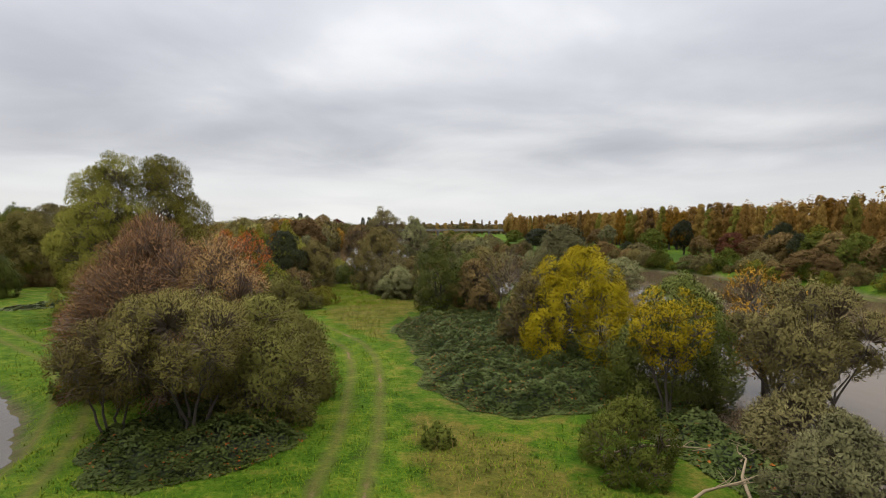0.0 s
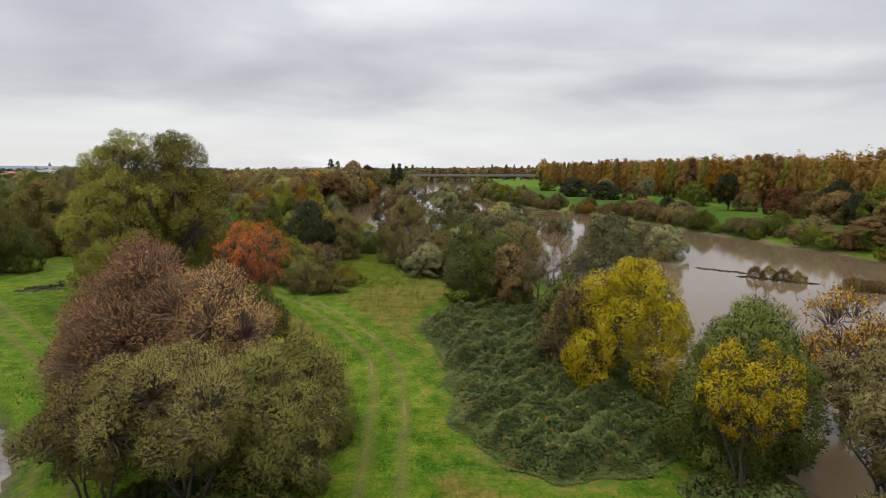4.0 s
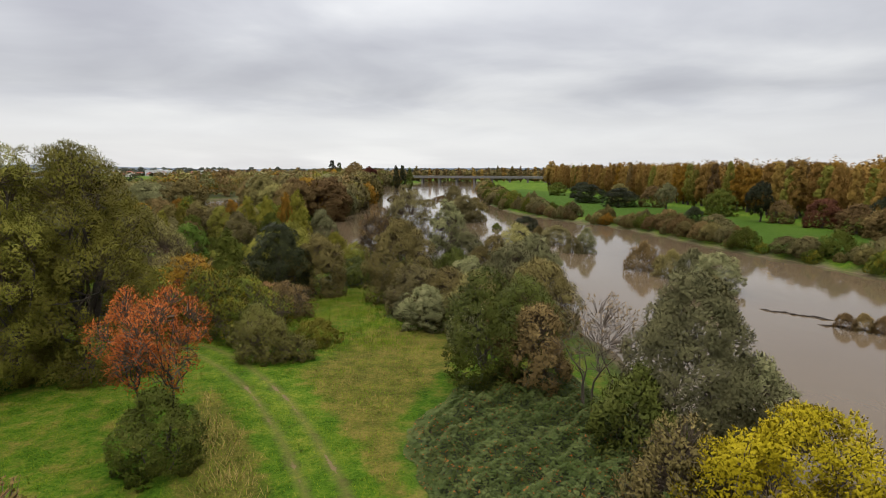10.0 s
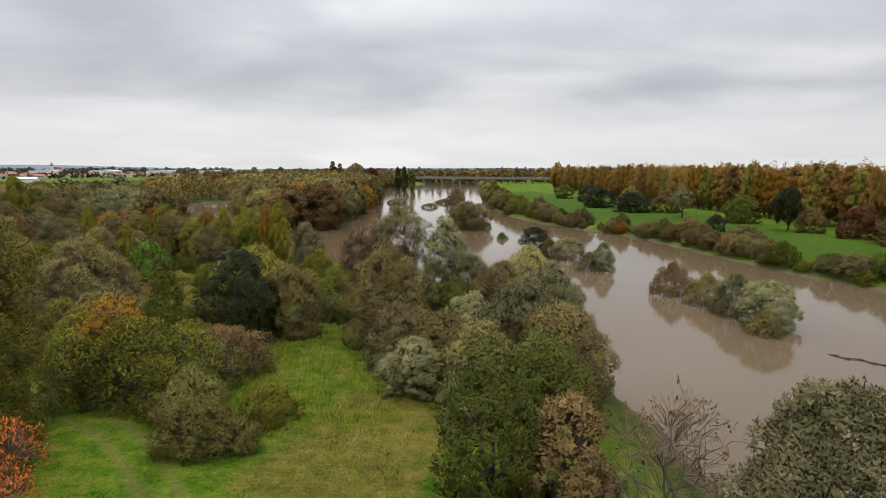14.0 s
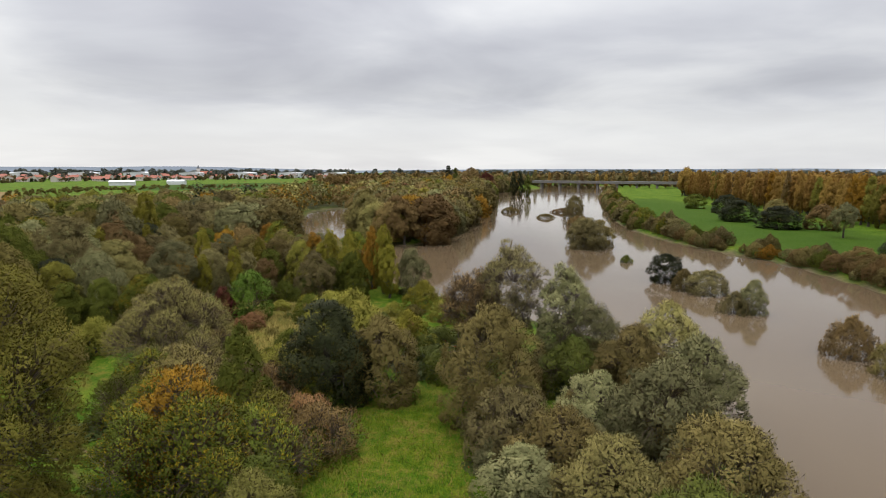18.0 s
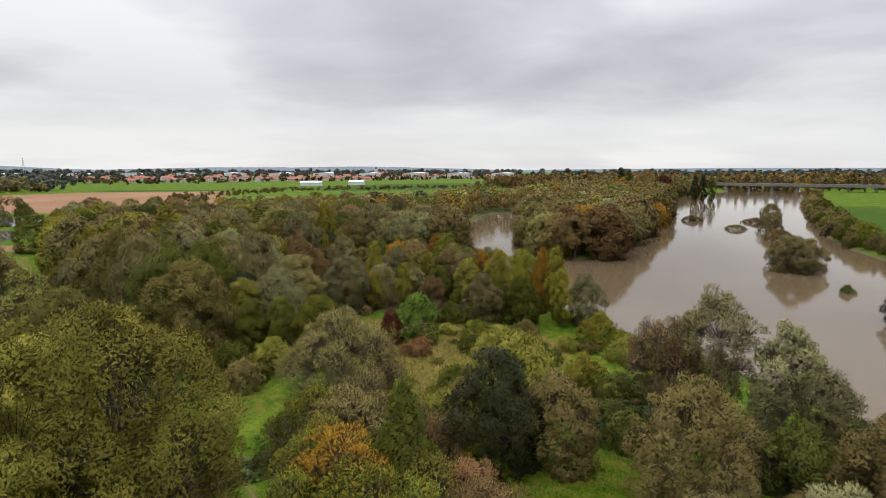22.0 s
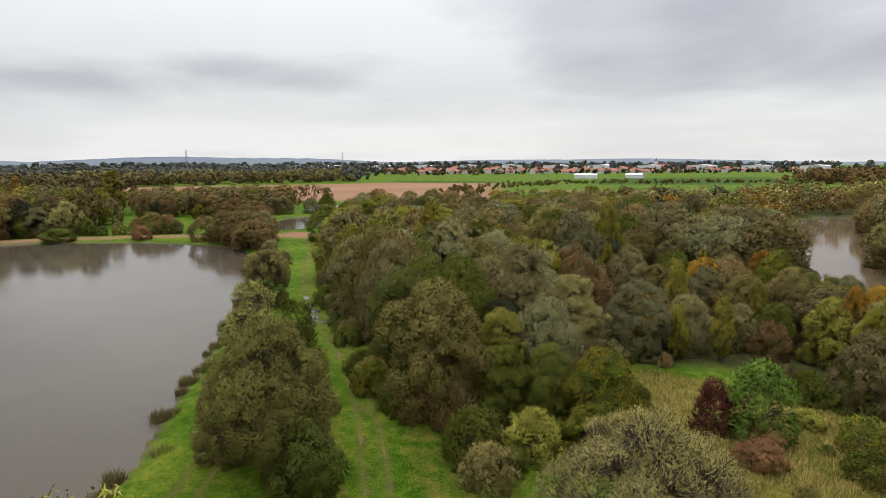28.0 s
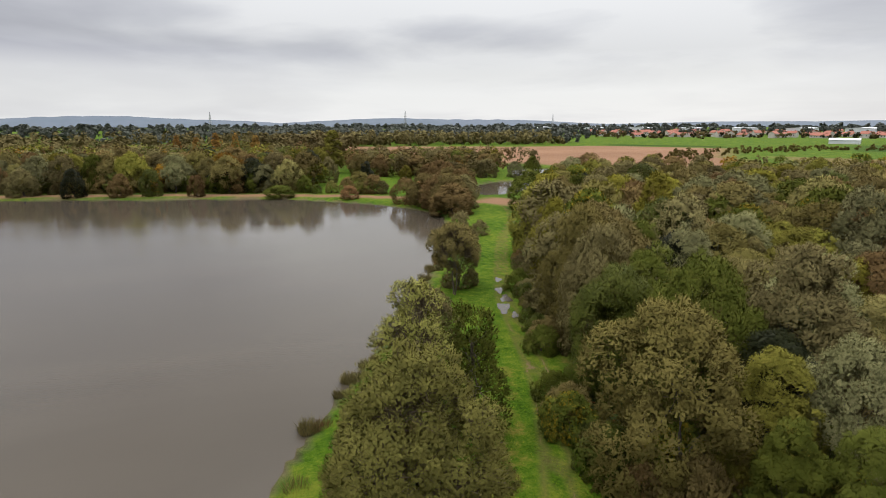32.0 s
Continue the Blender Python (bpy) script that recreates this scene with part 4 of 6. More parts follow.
for k, (x, y, h, r, m) in enumerate(THICKET):
    plant("hedge_bush", {"amber": "hornbeam bush turning amber and orange", "mixed": "dark green bush with yellowing leaves", "brown": "brown thinning bush of the hedge"}.get(m, "olive bush of the mixed hedge"),
          "shrub", x, y, h, r * 1.3, "shrub", m, 40 + k, 20000, (0.15, 0.085), 20, 3, DARK_BARK, "mixed hedge", twigs=900, loose=0.2)
plant("ash_sapling", "slim fresh green sapling", "tree", -22.9, 69.6, 7.5, 1.7, "column", "green", 51, 11700, (0.16, 0.08), 16, 1)
plant("willow", "pale grey-olive willow with a broad feathery crown", "tree", -36.0, 79.6, 8.3, 4.9, "dome", "pale", 52, 90000, (0.18, 0.05), 34, 4, twigs=3500, limbs=12, loose=0.25)
plant("sallow", "olive bush below the pale willow", "shrub", -33.6, 77.4, 3.8, 2.6, "shrub", "willow", 53, 9900, (0.15, 0.07), 14, 3, twigs=500)
plant("walnut", "fresh green young walnut with large leaves", "tree", -41.0, 98.6, 5.7, 2.7, "dome", "fresh", 54, 12600, (0.26, 0.13), 18, 1)
plant("plum_bush", "dark red plum bush", "shrub", -43.4, 96.6, 4.0, 1.6, "shrub", "maroon", 55, 7200, (0.15, 0.08), 12, 3, DARK_BARK)
CLEARING_BUSHES = [
    (-30.0, 101.0, 2.0, 2.4, "ivy"), (-33.5, 98.5, 1.6, 2.0, "green"), (-35.5, 102.5, 2.4, 2.2, "mixed"), (-26.0, 99.0, 1.8, 2.2, "ivy"), (-27.5, 92.0, 5.4, 3.0, "olive"), (-20.0, 94.0, 3.4, 2.2, "lime"),
    (-15.5, 88.5, 1.2, 2.4, "ivy"), (-16.5, 93.5, 1.4, 2.6, "ivy"), (-14.0, 84.5, 2.8, 1.8, "ivy"), (-18.5, 104.0, 2.4, 2.4, "olive"), (-23.0, 109.0, 3.4, 2.8, "lime"), (-14.0, 103.0, 3.0, 2.6, "green"), (-30, 88, 2.2, 1.8, "green")]
for k, (x, y, h, r, m) in enumerate(CLEARING_BUSHES):
    plant("clearing_bush", "low bush in the russet clearing", "shrub", x, y, h, r, "shrub", m, 60 + k, int(1300 * r * r), (0.18, 0.1), 12, 3, DARK_BARK, "clearing bushes")
BANK_TREES = [  # the willow belt along the river between meadow and water
    (-6.6, 72.4, 4.4, 2.6, "willow"), (-3.4, 69.4, 4.6, 2.6, "sallow"), (-0.6, 66.0, 5.0, 2.6, "pale"), (2.6, 62.0, 5.4, 2.6, "ivy"), (4.6, 67.6, 5.8, 2.9, "sallow"), (2.4, 74.2, 6.4, 3.0, "silver"),
    (-1.6, 76.0, 4.8, 2.6, "silver"), (5.0, 79.4, 6.6, 3.0, "silver"), (1.0, 83.4, 6.0, 3.0, "sallow"), (4.0, 88.0, 7.0, 3.0, "pale"), (-3.2, 84.0, 4.4, 2.4, "ivy"), (-2.4, 92.4, 5.6, 2.8, "silver")]
for k, (x, y, h, r, m) in enumerate(BANK_TREES):
    plant("bank_willow", "grey and brown willow of the river bank belt" if m not in ("ivy", "mixed") else "green ivy-hung bush of the river bank", "tree", x, y, h, r * 1.15, "dome", m, 80 + k, 26000, (0.18, 0.075), 22, 3, DARK_BARK, "river bank willows", twigs=700, loose=0.15)
plant("willow", "dense olive willow dome on the bank", "tree", -8.6, 77.8, 8.2, 3.9, "dome", "sallow", 95, 50000, (0.17, 0.07), 28, 3, twigs=900)
plant("willow", "tall thin willow with tufts at its limb ends", "tree", -8.8, 89.4, 11.0, 3.2, "tufts", "willow", 96, 26000, (0.2, 0.08), 34, 3, limbs=14, loose=0.2, twigs=1600, cover=1.3)
plant("willow", "slender willow leaning out over the river", "tree", -6.0, 87.4, 9.4, 2.4, "tufts", "silver", 97, 11000, (0.2, 0.08), 24, 2, limbs=10, lean=(2.2, 0.4), twigs=900, cover=1.3)
plant("willow", "half-bare brown willow at the point", "tree", -12.6, 89.4, 8.6, 3.2, "tufts", "brown", 98, 12000, (0.18, 0.06), 32, 3, limbs=12, twigs=2600, loose=0.3, cover=1.3)

# ---- trees of the pond bank ----
plant("willow", "round grey willow hanging over the pond bank", "tree", -55.2, 67.4, 10.6, 4.1, "willow", "olive_sallow", 110, 95000, (0.16, 0.055), 40, 3, droop=0.05, limbs=12, cover=1.9, loose=0.12, twigs=1500)
plant("ivy_bush", "dark ivy thicket at the foot of the pond willow", "shrub", -51.8, 68.4, 5.2, 2.2, "dome", "ivy", 210, 24000, (0.14, 0.09), 18, 2, DARK_BARK)
plant("willow", "low leaning willow of the pond bank", "tree", -59.5, 66.2, 6.6, 3.0, "dome", "sallow", 111, 36000, (0.18, 0.06), 20, 2, twigs=800)
plant("alder", "feathery green alder beside the track", "tree", -65.5, 72.8, 8.6, 2.6, "spire", "green", 112, 12600, (0.2, 0.09), 22, 1, limbs=10, loose=0.3)
plant("birch", "thin pale tree with sparse leaves", "tree", -63.2, 68.8, 11.2, 2.2, "tufts", "olive_sallow", 113, 14000, (0.16, 0.07), 24, 1, BARK, limbs=12, loose=0.2, twigs=1200, cover=1.1, inner=0.4)
plant("willow", "olive willow beside the puddled track", "tree", -80.5, 73.2, 5.6, 2.8, "dome", "willow", 114, 20000, (0.2, 0.08), 18, 2, twigs=700)
plant("willow", "round brown willow with an open trunk", "tree", -95.8, 79.2, 8.6, 3.3, "umbrella", "sallow", 115, 20000, (0.2, 0.08), 20, 2, twigs=1200)
plant("willow", "pale green willow with arching limbs", "tree", -99.6, 81.0, 9.2, 2.4, "dome", "willow", 116, 9900, (0.22, 0.09), 18, 2)
plant("elder_bush", "round dark bush in the mown grass", "shrub", -131.5, 93.0, 2.6, 1.9, "shrub", "willow", 117, 1800, (0.24, 0.1), 12, 2, DARK_BARK)

# ---- repeated plants ----
PROTO = {}
LOOKS = dict(dusky="dusky olive-brown sallow", pale="pale grey-olive willow", willow="grey-olive willow", olive="yellow-olive willow", silver="silver-grey willow", sallow="dull olive sallow", brown="brown half-bare tree", lime="yellow-green poplar", gold="golden brown poplar",
             amber="amber-leaved tree", green="green broadleaf tree", mixed="green tree with yellowing leaves", ivy="dark ivy-hung tree", evergreen="blackish evergreen tree", fresh="fresh green tree",
             maroon="dark red bush", rust="rust-brown bush", reed="reed clump", orange="orange tree", yellow="yellow tree")


def repeat(kind, place, x, y, h, r, shape, mat, lod, rng, group, category="tree", z=None):
    """A plant of a kept pattern: the first of a kind is built, the others are copies with their own size, turn and foliage."""
    var = int(rng.integers(0, 3))
    key = (shape, lod, var, lod < 2 and r > 2.2)
    label = LOOKS[mat] + " " + place
    z = ground_z(x, y) - 0.05 if z is None else z
    n, leaf, lobes, st = {0: (60000, (0.2, 0.09), 26, 2), 1: (26000, (0.27, 0.12), 24, 1), 2: (10000, (0.44, 0.24), 18, 1), 3: (1500, (0.9, 0.55), 14, 1)}[lod]
    n = n // 2 if lod == 1 and shape == "shrub" else n
    if key not in PROTO:
        PROTO[key] = (plant(kind, label, category, x, y, h, r, shape, mat, 500 + len(PROTO), n, leaf, lobes, st, DARK_BARK if shape != "spire" else BARK, group, loose=0.06, cover=(2.0, 2.0, 2.2, 2.4)[lod], inner=1.0, z=z, limbs=6 if lod == 0 else (1 if lod == 1 else 0)), h, r)
        return PROTO[key][0]
    ob, h0, r0 = PROTO[key]
    s = r / r0
    c = copy_thing(ob, Matrix.Translation((x, y, z)) @ Matrix.Rotation(rng.uniform(0, 6.28), 4, "Z") @ Matrix.Diagonal((s, s * rng.uniform(0.88, 1.14), h / h0, 1)))
    c.name = kind
    tagged(c, label, category, group)
    return recoloured(c, mat)


def spots(poly, gap, rng, jitter=0.38):
    """Places inside an outline, on a shaken grid."""
    p = np.asarray(poly)
    lo, hi = p.min(0), p.max(0)
    out = []
    for j, yy in enumerate(np.arange(lo[1], hi[1], gap * 0.87)):
        for xx in np.arange(lo[0] + (j % 2) * gap / 2, hi[0], gap):
            out.append((xx + rng.uniform(-jitter, jitter) * gap, yy + rng.uniform(-jitter, jitter) * gap))
    q = np.array(out)
    return q[signed(poly, q[:, 0], q[:, 1]) < -0.4]


def choose(rng, table):
    names = list(table)
    w = np.array([table[k] for k in names], float)
    return names[int(rng.choice(len(names), p=w / w.sum()))]


WOOD_MIX = dict(willow=26, sallow=16, dusky=10, silver=12, pale=6, brown=8, olive=9, green=7, mixed=4, lime=5, evergreen=3, ivy=4)
KINDS = dict(dusky="sallow", pale="white_willow", willow="willow", sallow="sallow", silver="white_willow", brown="alder", olive="crack_willow", green="ash", mixed="maple", lime="poplar", evergreen="holm_oak", ivy="ivy_tree", amber="hornbeam", fresh="walnut", maroon="plum_tree")
rng = np.random.default_rng(7)
WOOD_EDGE = [(-58.0, 81.6, 10.4, 4.6, "dusky"), (-56.8, 87.4, 8.0, 2.6, "olive"), (-55.6, 91.2, 8.5, 3.2, "silver"), (-52.6, 84.6, 6.0, 1.9, "green"), (-50.8, 87.2, 6.4, 2.1, "green"), (-47.2, 89.0, 6.5, 3.1, "mixed"),
             (-68.5, 84.4, 9.6, 3.3, "ivy"), (-63.5, 87.6, 11.4, 3.8, "green"), (-75.0, 86.6, 11.6, 3.6, "willow"), (-81.5, 88.0, 12.0, 3.8, "dusky"), (-62.5, 94.2, 12.0, 4.2, "willow"), (-61.0, 99.8, 8.6, 3.4, "pale")]
for x, y, h, r, m in WOOD_EDGE:
    repeat(KINDS[m], "at the front of the flood-plain wood", x, y, h, r, "dome" if r < 3 else "billow", m, 0, rng, "flood-plain wood")
for x, y in spots(WOOD_NEAR, 5.3, rng):
    if min(math.hypot(x - q[0], y - q[1]) / q[3] for q in WOOD_EDGE) < 1.05:
        continue
    young = y > 106 and x > -84
    m = choose(rng, {**WOOD_MIX, "lime": 30, "amber": 5, "green": 10} if young else WOOD_MIX)
    h = rng.uniform(4.6, 7.6) if young else rng.uniform(6.4, 12.0)
    shape = "column" if m == "lime" else ("dome", "billow")[int(rng.integers(0, 2))]
    r = h * rng.uniform(0.38, 0.48) * (0.55 if m == "lime" else 1)
    repeat(KINDS[m], "of the flood-plain wood", x, y, h * (1.1 if m == "lime" else 1), r, shape, m, 0 if x > -80 and y < 112 and m != "lime" and r > 2.2 else (1 if x > -96 else 2), rng, "flood-plain wood")
edge = curved([(-128, 99.5), (-108, 91.5), (-90, 85.4), (-77, 82.4), (-62, 78.6), (-53, 82), (-54.5, 92), (-58, 101.5), (-50, 107), (-42, 108), (-35, 113)], 2.3)
for x, y in edge:
    if rng.uniform() < 0.55:
        h = rng.uniform(1.2, 2.8)
        repeat("edge_bush", "at the foot of the wood", x + rng.uniform(-0.8, 0.8), y + rng.uniform(-0.2, 1.2), h, h * rng.uniform(0.7, 1.0), "shrub", choose(rng, dict(ivy=4, green=4, mixed=3, sallow=4, brown=2, willow=3)), 1, rng, "bushes at the wood's edge", "shrub")
for x, y in spots(WOOD_MID, 7.4, rng):
    m, h = choose(rng, WOOD_MIX), rng.uniform(7.0, 10.5)
    repeat(KINDS[m], "of the wood beyond the track", x, y, h, h * rng.uniform(0.42, 0.54), ("dome", "billow", "round")[int(rng.integers(0, 3))], m, 2, rng, "flood-plain wood")
NORTH_MIX = {**WOOD_MIX, "dusky": 30, "olive": 3, "lime": 2, "brown": 16, "amber": 5, "maroon": 2}


def clumps(rng, at, half, k, puffs=16):
    """Leaf clumps over crowns at the places: k to a crown, heaped in puffs. Gives the crown's number, place, facing and shading direction of each."""
    n = len(at)
    t = unit(rng, n * puffs).reshape(n, puffs, 3) + np.array([0, 0, 0.3])
    t *= rng.uniform(0.55, 0.85, (n, puffs, 1)) / np.linalg.norm(t, axis=2)[..., None]
    big = rng.uniform(0.26, 0.46, (n, puffs))
    i, j = np.repeat(np.arange(n), k), rng.integers(0, puffs, n * k)
    tp = t[i, j]
    d = unit(rng, n * k) + tp * 0.9 + np.array([0, 0, 0.2])
    d /= np.linalg.norm(d, axis=1)[:, None]
    pts = at[i] + (tp + d * (big[i, j] * rng.uniform(0.75, 1.05, n * k))[:, None]) * half[i]
    nn = d + unit(rng, n * k) * 0.35 + np.array([0, 0, 0.4])
    soft = d * 0.75 + tp * 0.5 + unit(rng, n * k) * 0.12
    return i, pts, nn / np.linalg.norm(nn, axis=1)[:, None], soft / np.linalg.norm(soft, axis=1)[:, None]


def joined_wood(name, label, poly, gap, low, high, mix, seed, k=240, size=0.85, slim=1.0):
    """The inner part of a wood, too deep to pick trees apart: one mesh of leaf clumps for each foliage."""
    rng = np.random.default_rng(seed)
    q = spots(poly, gap, rng)
    mats = np.array([choose(rng, mix) for _ in q])
    for m in sorted(set(mats)):
        c = q[mats == m]
        n = len(c)
        h = rng.uniform(low, high, n)
        h *= np.where((c[:, 0] < -150) & (c[:, 1] > 190), 0.66, 1.0)
        r = h * rng.uniform(0.38, 0.55, n) * slim
        i, pts, nn, soft = clumps(rng, np.stack([c[:, 0], c[:, 1], h * 0.5], 1), np.stack([r, r, h * 0.5], 1), k)
        v, f = blades(pts, nn / np.linalg.norm(nn, axis=1)[:, None], size, size * 0.8, rng)
        tagged(new(name, mesh_of(name, v, f, FOL[m], soft=soft)), LOOKS[m] + "s " + label, "trees", kind="stuff")


for x, y in spots([(-33, 63.6), (-37, 78), (-34, 84), (-26, 86), (-23, 80), (-17, 72), (-16.5, 64), (-22, 62.4)], 2.5, rng):
    if float(along(TRACK, np.array([x]), np.array([y]))[0]) < 3.2:
        continue
    h = rng.uniform(1.0, 2.8)
    repeat("hedge_bush", "of the thicket behind the track", x, y, h, h * rng.uniform(0.6, 0.9), "shrub", choose(rng, dict(olive=3, dusky=3, mixed=3, brown=2, green=3, sallow=3, ivy=1)), 1, rng, "mixed hedge", "shrub")
for x, y in spots([(-33, 84), (-24, 88), (-14, 86), (-12, 98), (-22, 106), (-34, 110), (-44, 102), (-47, 92)], 3.6, rng):
    if rng.uniform() < 0.4:
        h = rng.uniform(0.6, 1.9)
        repeat("clearing_bush", "in the rough grass of the clearing", x, y, h, h * rng.uniform(0.8, 1.2), "shrub", choose(rng, dict(olive=3, dusky=2, rust=2, brown=3, green=2, ivy=2)), 1, rng, "clearing bushes", "shrub")
for x, y in spots([(-8, 66), (0, 60), (6, 60), (6, 92), (-2, 96), (-8, 88)], 4.0, rng):
    h = rng.uniform(1.6, 4.2)
    if float(signed(RIVER_LINE, np.array([x]), np.array([y]))[0]) > 0.6:
        repeat("bank_willow", "filling the river bank belt", x, y, h, h * rng.uniform(0.5, 0.72), "dome", choose(rng, dict(silver=4, sallow=4, pale=3, green=2, brown=2, dusky=2)), 1, rng, "river bank willows")
for x, y in spots([(-44, 76), (-56, 79.2), (-66, 82.6), (-60, 88), (-55, 93), (-49, 92), (-45, 87)], 2.9, rng):
    h = rng.uniform(1.2, 3.8)
    if float(along(TRACK, np.array([x]), np.array([y]))[0]) > 3.4:
        repeat("edge_bush", "crowding the corner of the wood", x, y, h, h * rng.uniform(0.55, 0.8), ("shrub", "dome")[int(rng.integers(0, 2))], choose(rng, dict(green=5, mixed=4, olive=4, ivy=3, sallow=3, willow=3)), 1, rng, "bushes at the wood's edge", "shrub")
joined_wood("river_wood", "filling the wood along the upper river", WOOD_NORTH, 7.6, 7.5, 12.5, NORTH_MIX, 71)


def shore_line(line, gap, offs, heights, mix, lod, group, place, rng, kind="bank_willow", ok=lambda x, y: True):
    """Plants along a bank, on the land side."""
    p = curved(line, gap)
    for (ax, ay), (bx, by) in zip(p, p[1:]):
        n = np.array([ay - by, bx - ax]) / (math.hypot(bx - ax, by - ay) + 1e-9)
        for o in offs:
            off = o + rng.uniform(-0.8, 0.8)
            x, y = ax + n[0] * off, ay + n[1] * off
            if not ok(x, y) or float(signed(RIVER_LINE, np.array([x]), np.array([y]))[0]) < -0.5:
                continue
            h = rng.uniform(*heights)
            repeat(kind, place, x, y, h, h * rng.uniform(0.42, 0.56), "dome" if rng.uniform() < 0.7 else "willow", choose(rng, mix), lod, rng, group, z=max(ground_z(x, y) - 0.05, -1.3))


shore_line(LEFT_BANK[12:], 4.6, (1.2, 4.5), (3.0, 5.5), {**WOOD_MIX, "lime": 14}, 1, "wood on the side arm", "on the bank of the side arm", rng, ok=lambda x, y: x < -36 and x > -90)
shore_line(NORTH_BANK[1:8], 5.4, (0.5, 6.0), (7.5, 12.0), {**NORTH_MIX, "lime": 8, "amber": 7}, 2, "trees on the point", "on the wooded point in the river", rng)
shore_line(NORTH_BANK[7:13], 9.0, (0.5, 7.0), (7, 11), NORTH_MIX, 3, "upper bank trees", "on the bank of the upper river", rng)
ROW = [(-27.0, 116.5, 6.6, 2.6, "silver"), (-31.0, 116.0, 9.2, 1.6, "lime"), (-33.6, 118.0, 8.6, 1.5, "amber"), (-36.5, 117.0, 8.2, 1.6, "lime"), (-29.2, 113.4, 7.0, 1.5, "lime"), (-40.5, 118.6, 8.0, 1.8, "lime"), (-44.0, 120.4, 7.4, 1.8, "amber"),
       (-34.0, 112.0, 6.4, 2.4, "green"), (-38.5, 110.0, 6.6, 2.6, "willow")]
for x, y, h, r, m in ROW:
    repeat("bank_poplar", "at the river's edge", x, y, h, r, "column" if m in ("lime", "amber") else "dome", m, 1, rng, "poplars at the river's edge")
ISLETS = [(23.2, 105.0, 4.0, 2.6, "brown"), (25.4, 99.5, 3.6, 2.6, "sallow"), (26.4, 94.5, 4.4, 3.0, "silver"), (27.4, 89.4, 5.2, 3.0, "silver"), (26.0, 86.4, 2.6, 1.7, "sallow"), (18.0, 122.0, 4.6, 2.2, "silver"), (15.6, 121.2, 3.0, 2.0, "willow"),
          (14.0, 133.5, 4.0, 3.0, "willow"), (11.2, 135.5, 3.4, 2.2, "sallow"), (9.2, 142.0, 5.2, 3.0, "evergreen"), (3.7, 162.0, 1.7, 1.3, "green"), (-4.5, 181.0, 7.6, 4.2, "willow"), (-1.6, 186.0, 6.8, 3.6, "sallow"), (-6.0, 190.0, 7.0, 3.6, "willow")]
for x, y, h, r, m in ISLETS:
    repeat("islet_willow", "standing in the flooded river", x, y, h, r, "shrub" if h < 4.5 else "dome", m, 1, rng, "willows in the flood", z=-1.35)
UPPER_ISLETS = [(-7.0, 226.0, 4.5, 3.0, "brown"), (-9.0, 240.0, 3.2, 3.6, "brown"), (-11.5, 268.0, 6.5, 4.0, "willow"), (-22.0, 268.0, 2.0, 4.0, "sallow"), (-18.0, 300.0, 2.0, 4.5, "brown"), (-40.0, 296.0, 2.4, 4.0, "sallow"), (-14.0, 330.0, 6.0, 4.5, "willow")]
for x, y, h, r, m in UPPER_ISLETS:
    repeat("islet_willow", "far up in the flooded river", x, y, h, r, "shrub", m, 2, rng, "willows in the flood", z=-1.35)

# ---- the right bank ----
rng = np.random.default_rng(21)
BANK_MIX = dict(willow=20, sallow=14, brown=14, rust=6, green=12, mixed=8, reed=4, amber=2)
right = curved(RIGHT_BANK[::-1], 3.4)
for i, (x, y) in enumerate(right):
    if y < 40 or y > 560:
        continue
    for row in range(2):
        off = rng.uniform(1.0, 3.4) + row * 3.4
        if rng.uniform() < (0.06 if row == 0 else 0.3):
            continue
        h = rng.uniform(1.4, 3.6) if row == 0 else rng.uniform(1.8, 4.8)
        m = choose(rng, BANK_MIX)
        far = y > 210
        repeat("bank_bush", "on the far river bank", x + off, y + rng.uniform(-1, 1), h * (1.3 if far else 1), h * rng.uniform(0.65, 0.95), "shrub" if h < 4.2 else "dome", m, 1 if y < 130 else (2 if y < 260 else 3), rng, "far bank bushes", "shrub")
FRONT = [(81, 122, 7, 3.4, "green"), (83, 130, 8.5, 4.0, "mixed"), (81, 140, 9, 3.4, "evergreen"), (79, 148, 6.5, 4.5, "brown"), (79, 160, 7, 4.5, "maroon"), (75, 172, 6, 3.0, "brown"), (54, 172, 4.2, 2.4, "evergreen"), (72, 176, 10, 3.6, "evergreen"),
         (70, 196, 8, 4.6, "green"), (60, 214, 9, 3.6, "silver"), (50, 236, 7, 6, "evergreen"), (44, 262, 7.5, 6.5, "evergreen"), (62, 236, 8, 5, "brown"), (56, 262, 8, 5, "sallow"), (48, 300, 8, 6, "evergreen"), (40, 330, 7, 5, "green")]
for x, y, h, r, m in FRONT:
    repeat("hedge_tree", "before the poplar plantation", x, y, h, r, "dome" if h < 8.5 else "round", m, 2, rng, "trees before the plantation")
for i in range(22):
    y = 30 + i * 5.2
    x = 84 - 0.05 * (y - 60) + rng.uniform(-3, 3)
    repeat("hedge_tree", "before the poplar plantation", x, y, rng.uniform(5, 9), rng.uniform(2.8, 4.2), "dome", choose(rng, dict(green=4, brown=4, mixed=2, maroon=2, evergreen=2, rust=1)), 2, rng, "trees before the plantation")
for row in range(2):
    for i in range(84):
        u = i / 83
        y = 52 + 425 * u + rng.uniform(-1.5, 1.5)
        x = float(np.interp(y, [50, 157, 209, 330, 480], [94, 88, 84, 72, 52])) + row * 6 + rng.uniform(-1, 1)
        repeat("poplar", "of the plantation", x, y, rng.uniform(11.6, 15.0) + 0.005 * y, rng.uniform(1.6, 2.5), "column", choose(rng, dict(gold=12, amber=1, brown=1, olive=1)), 2, rng, "poplar plantation")
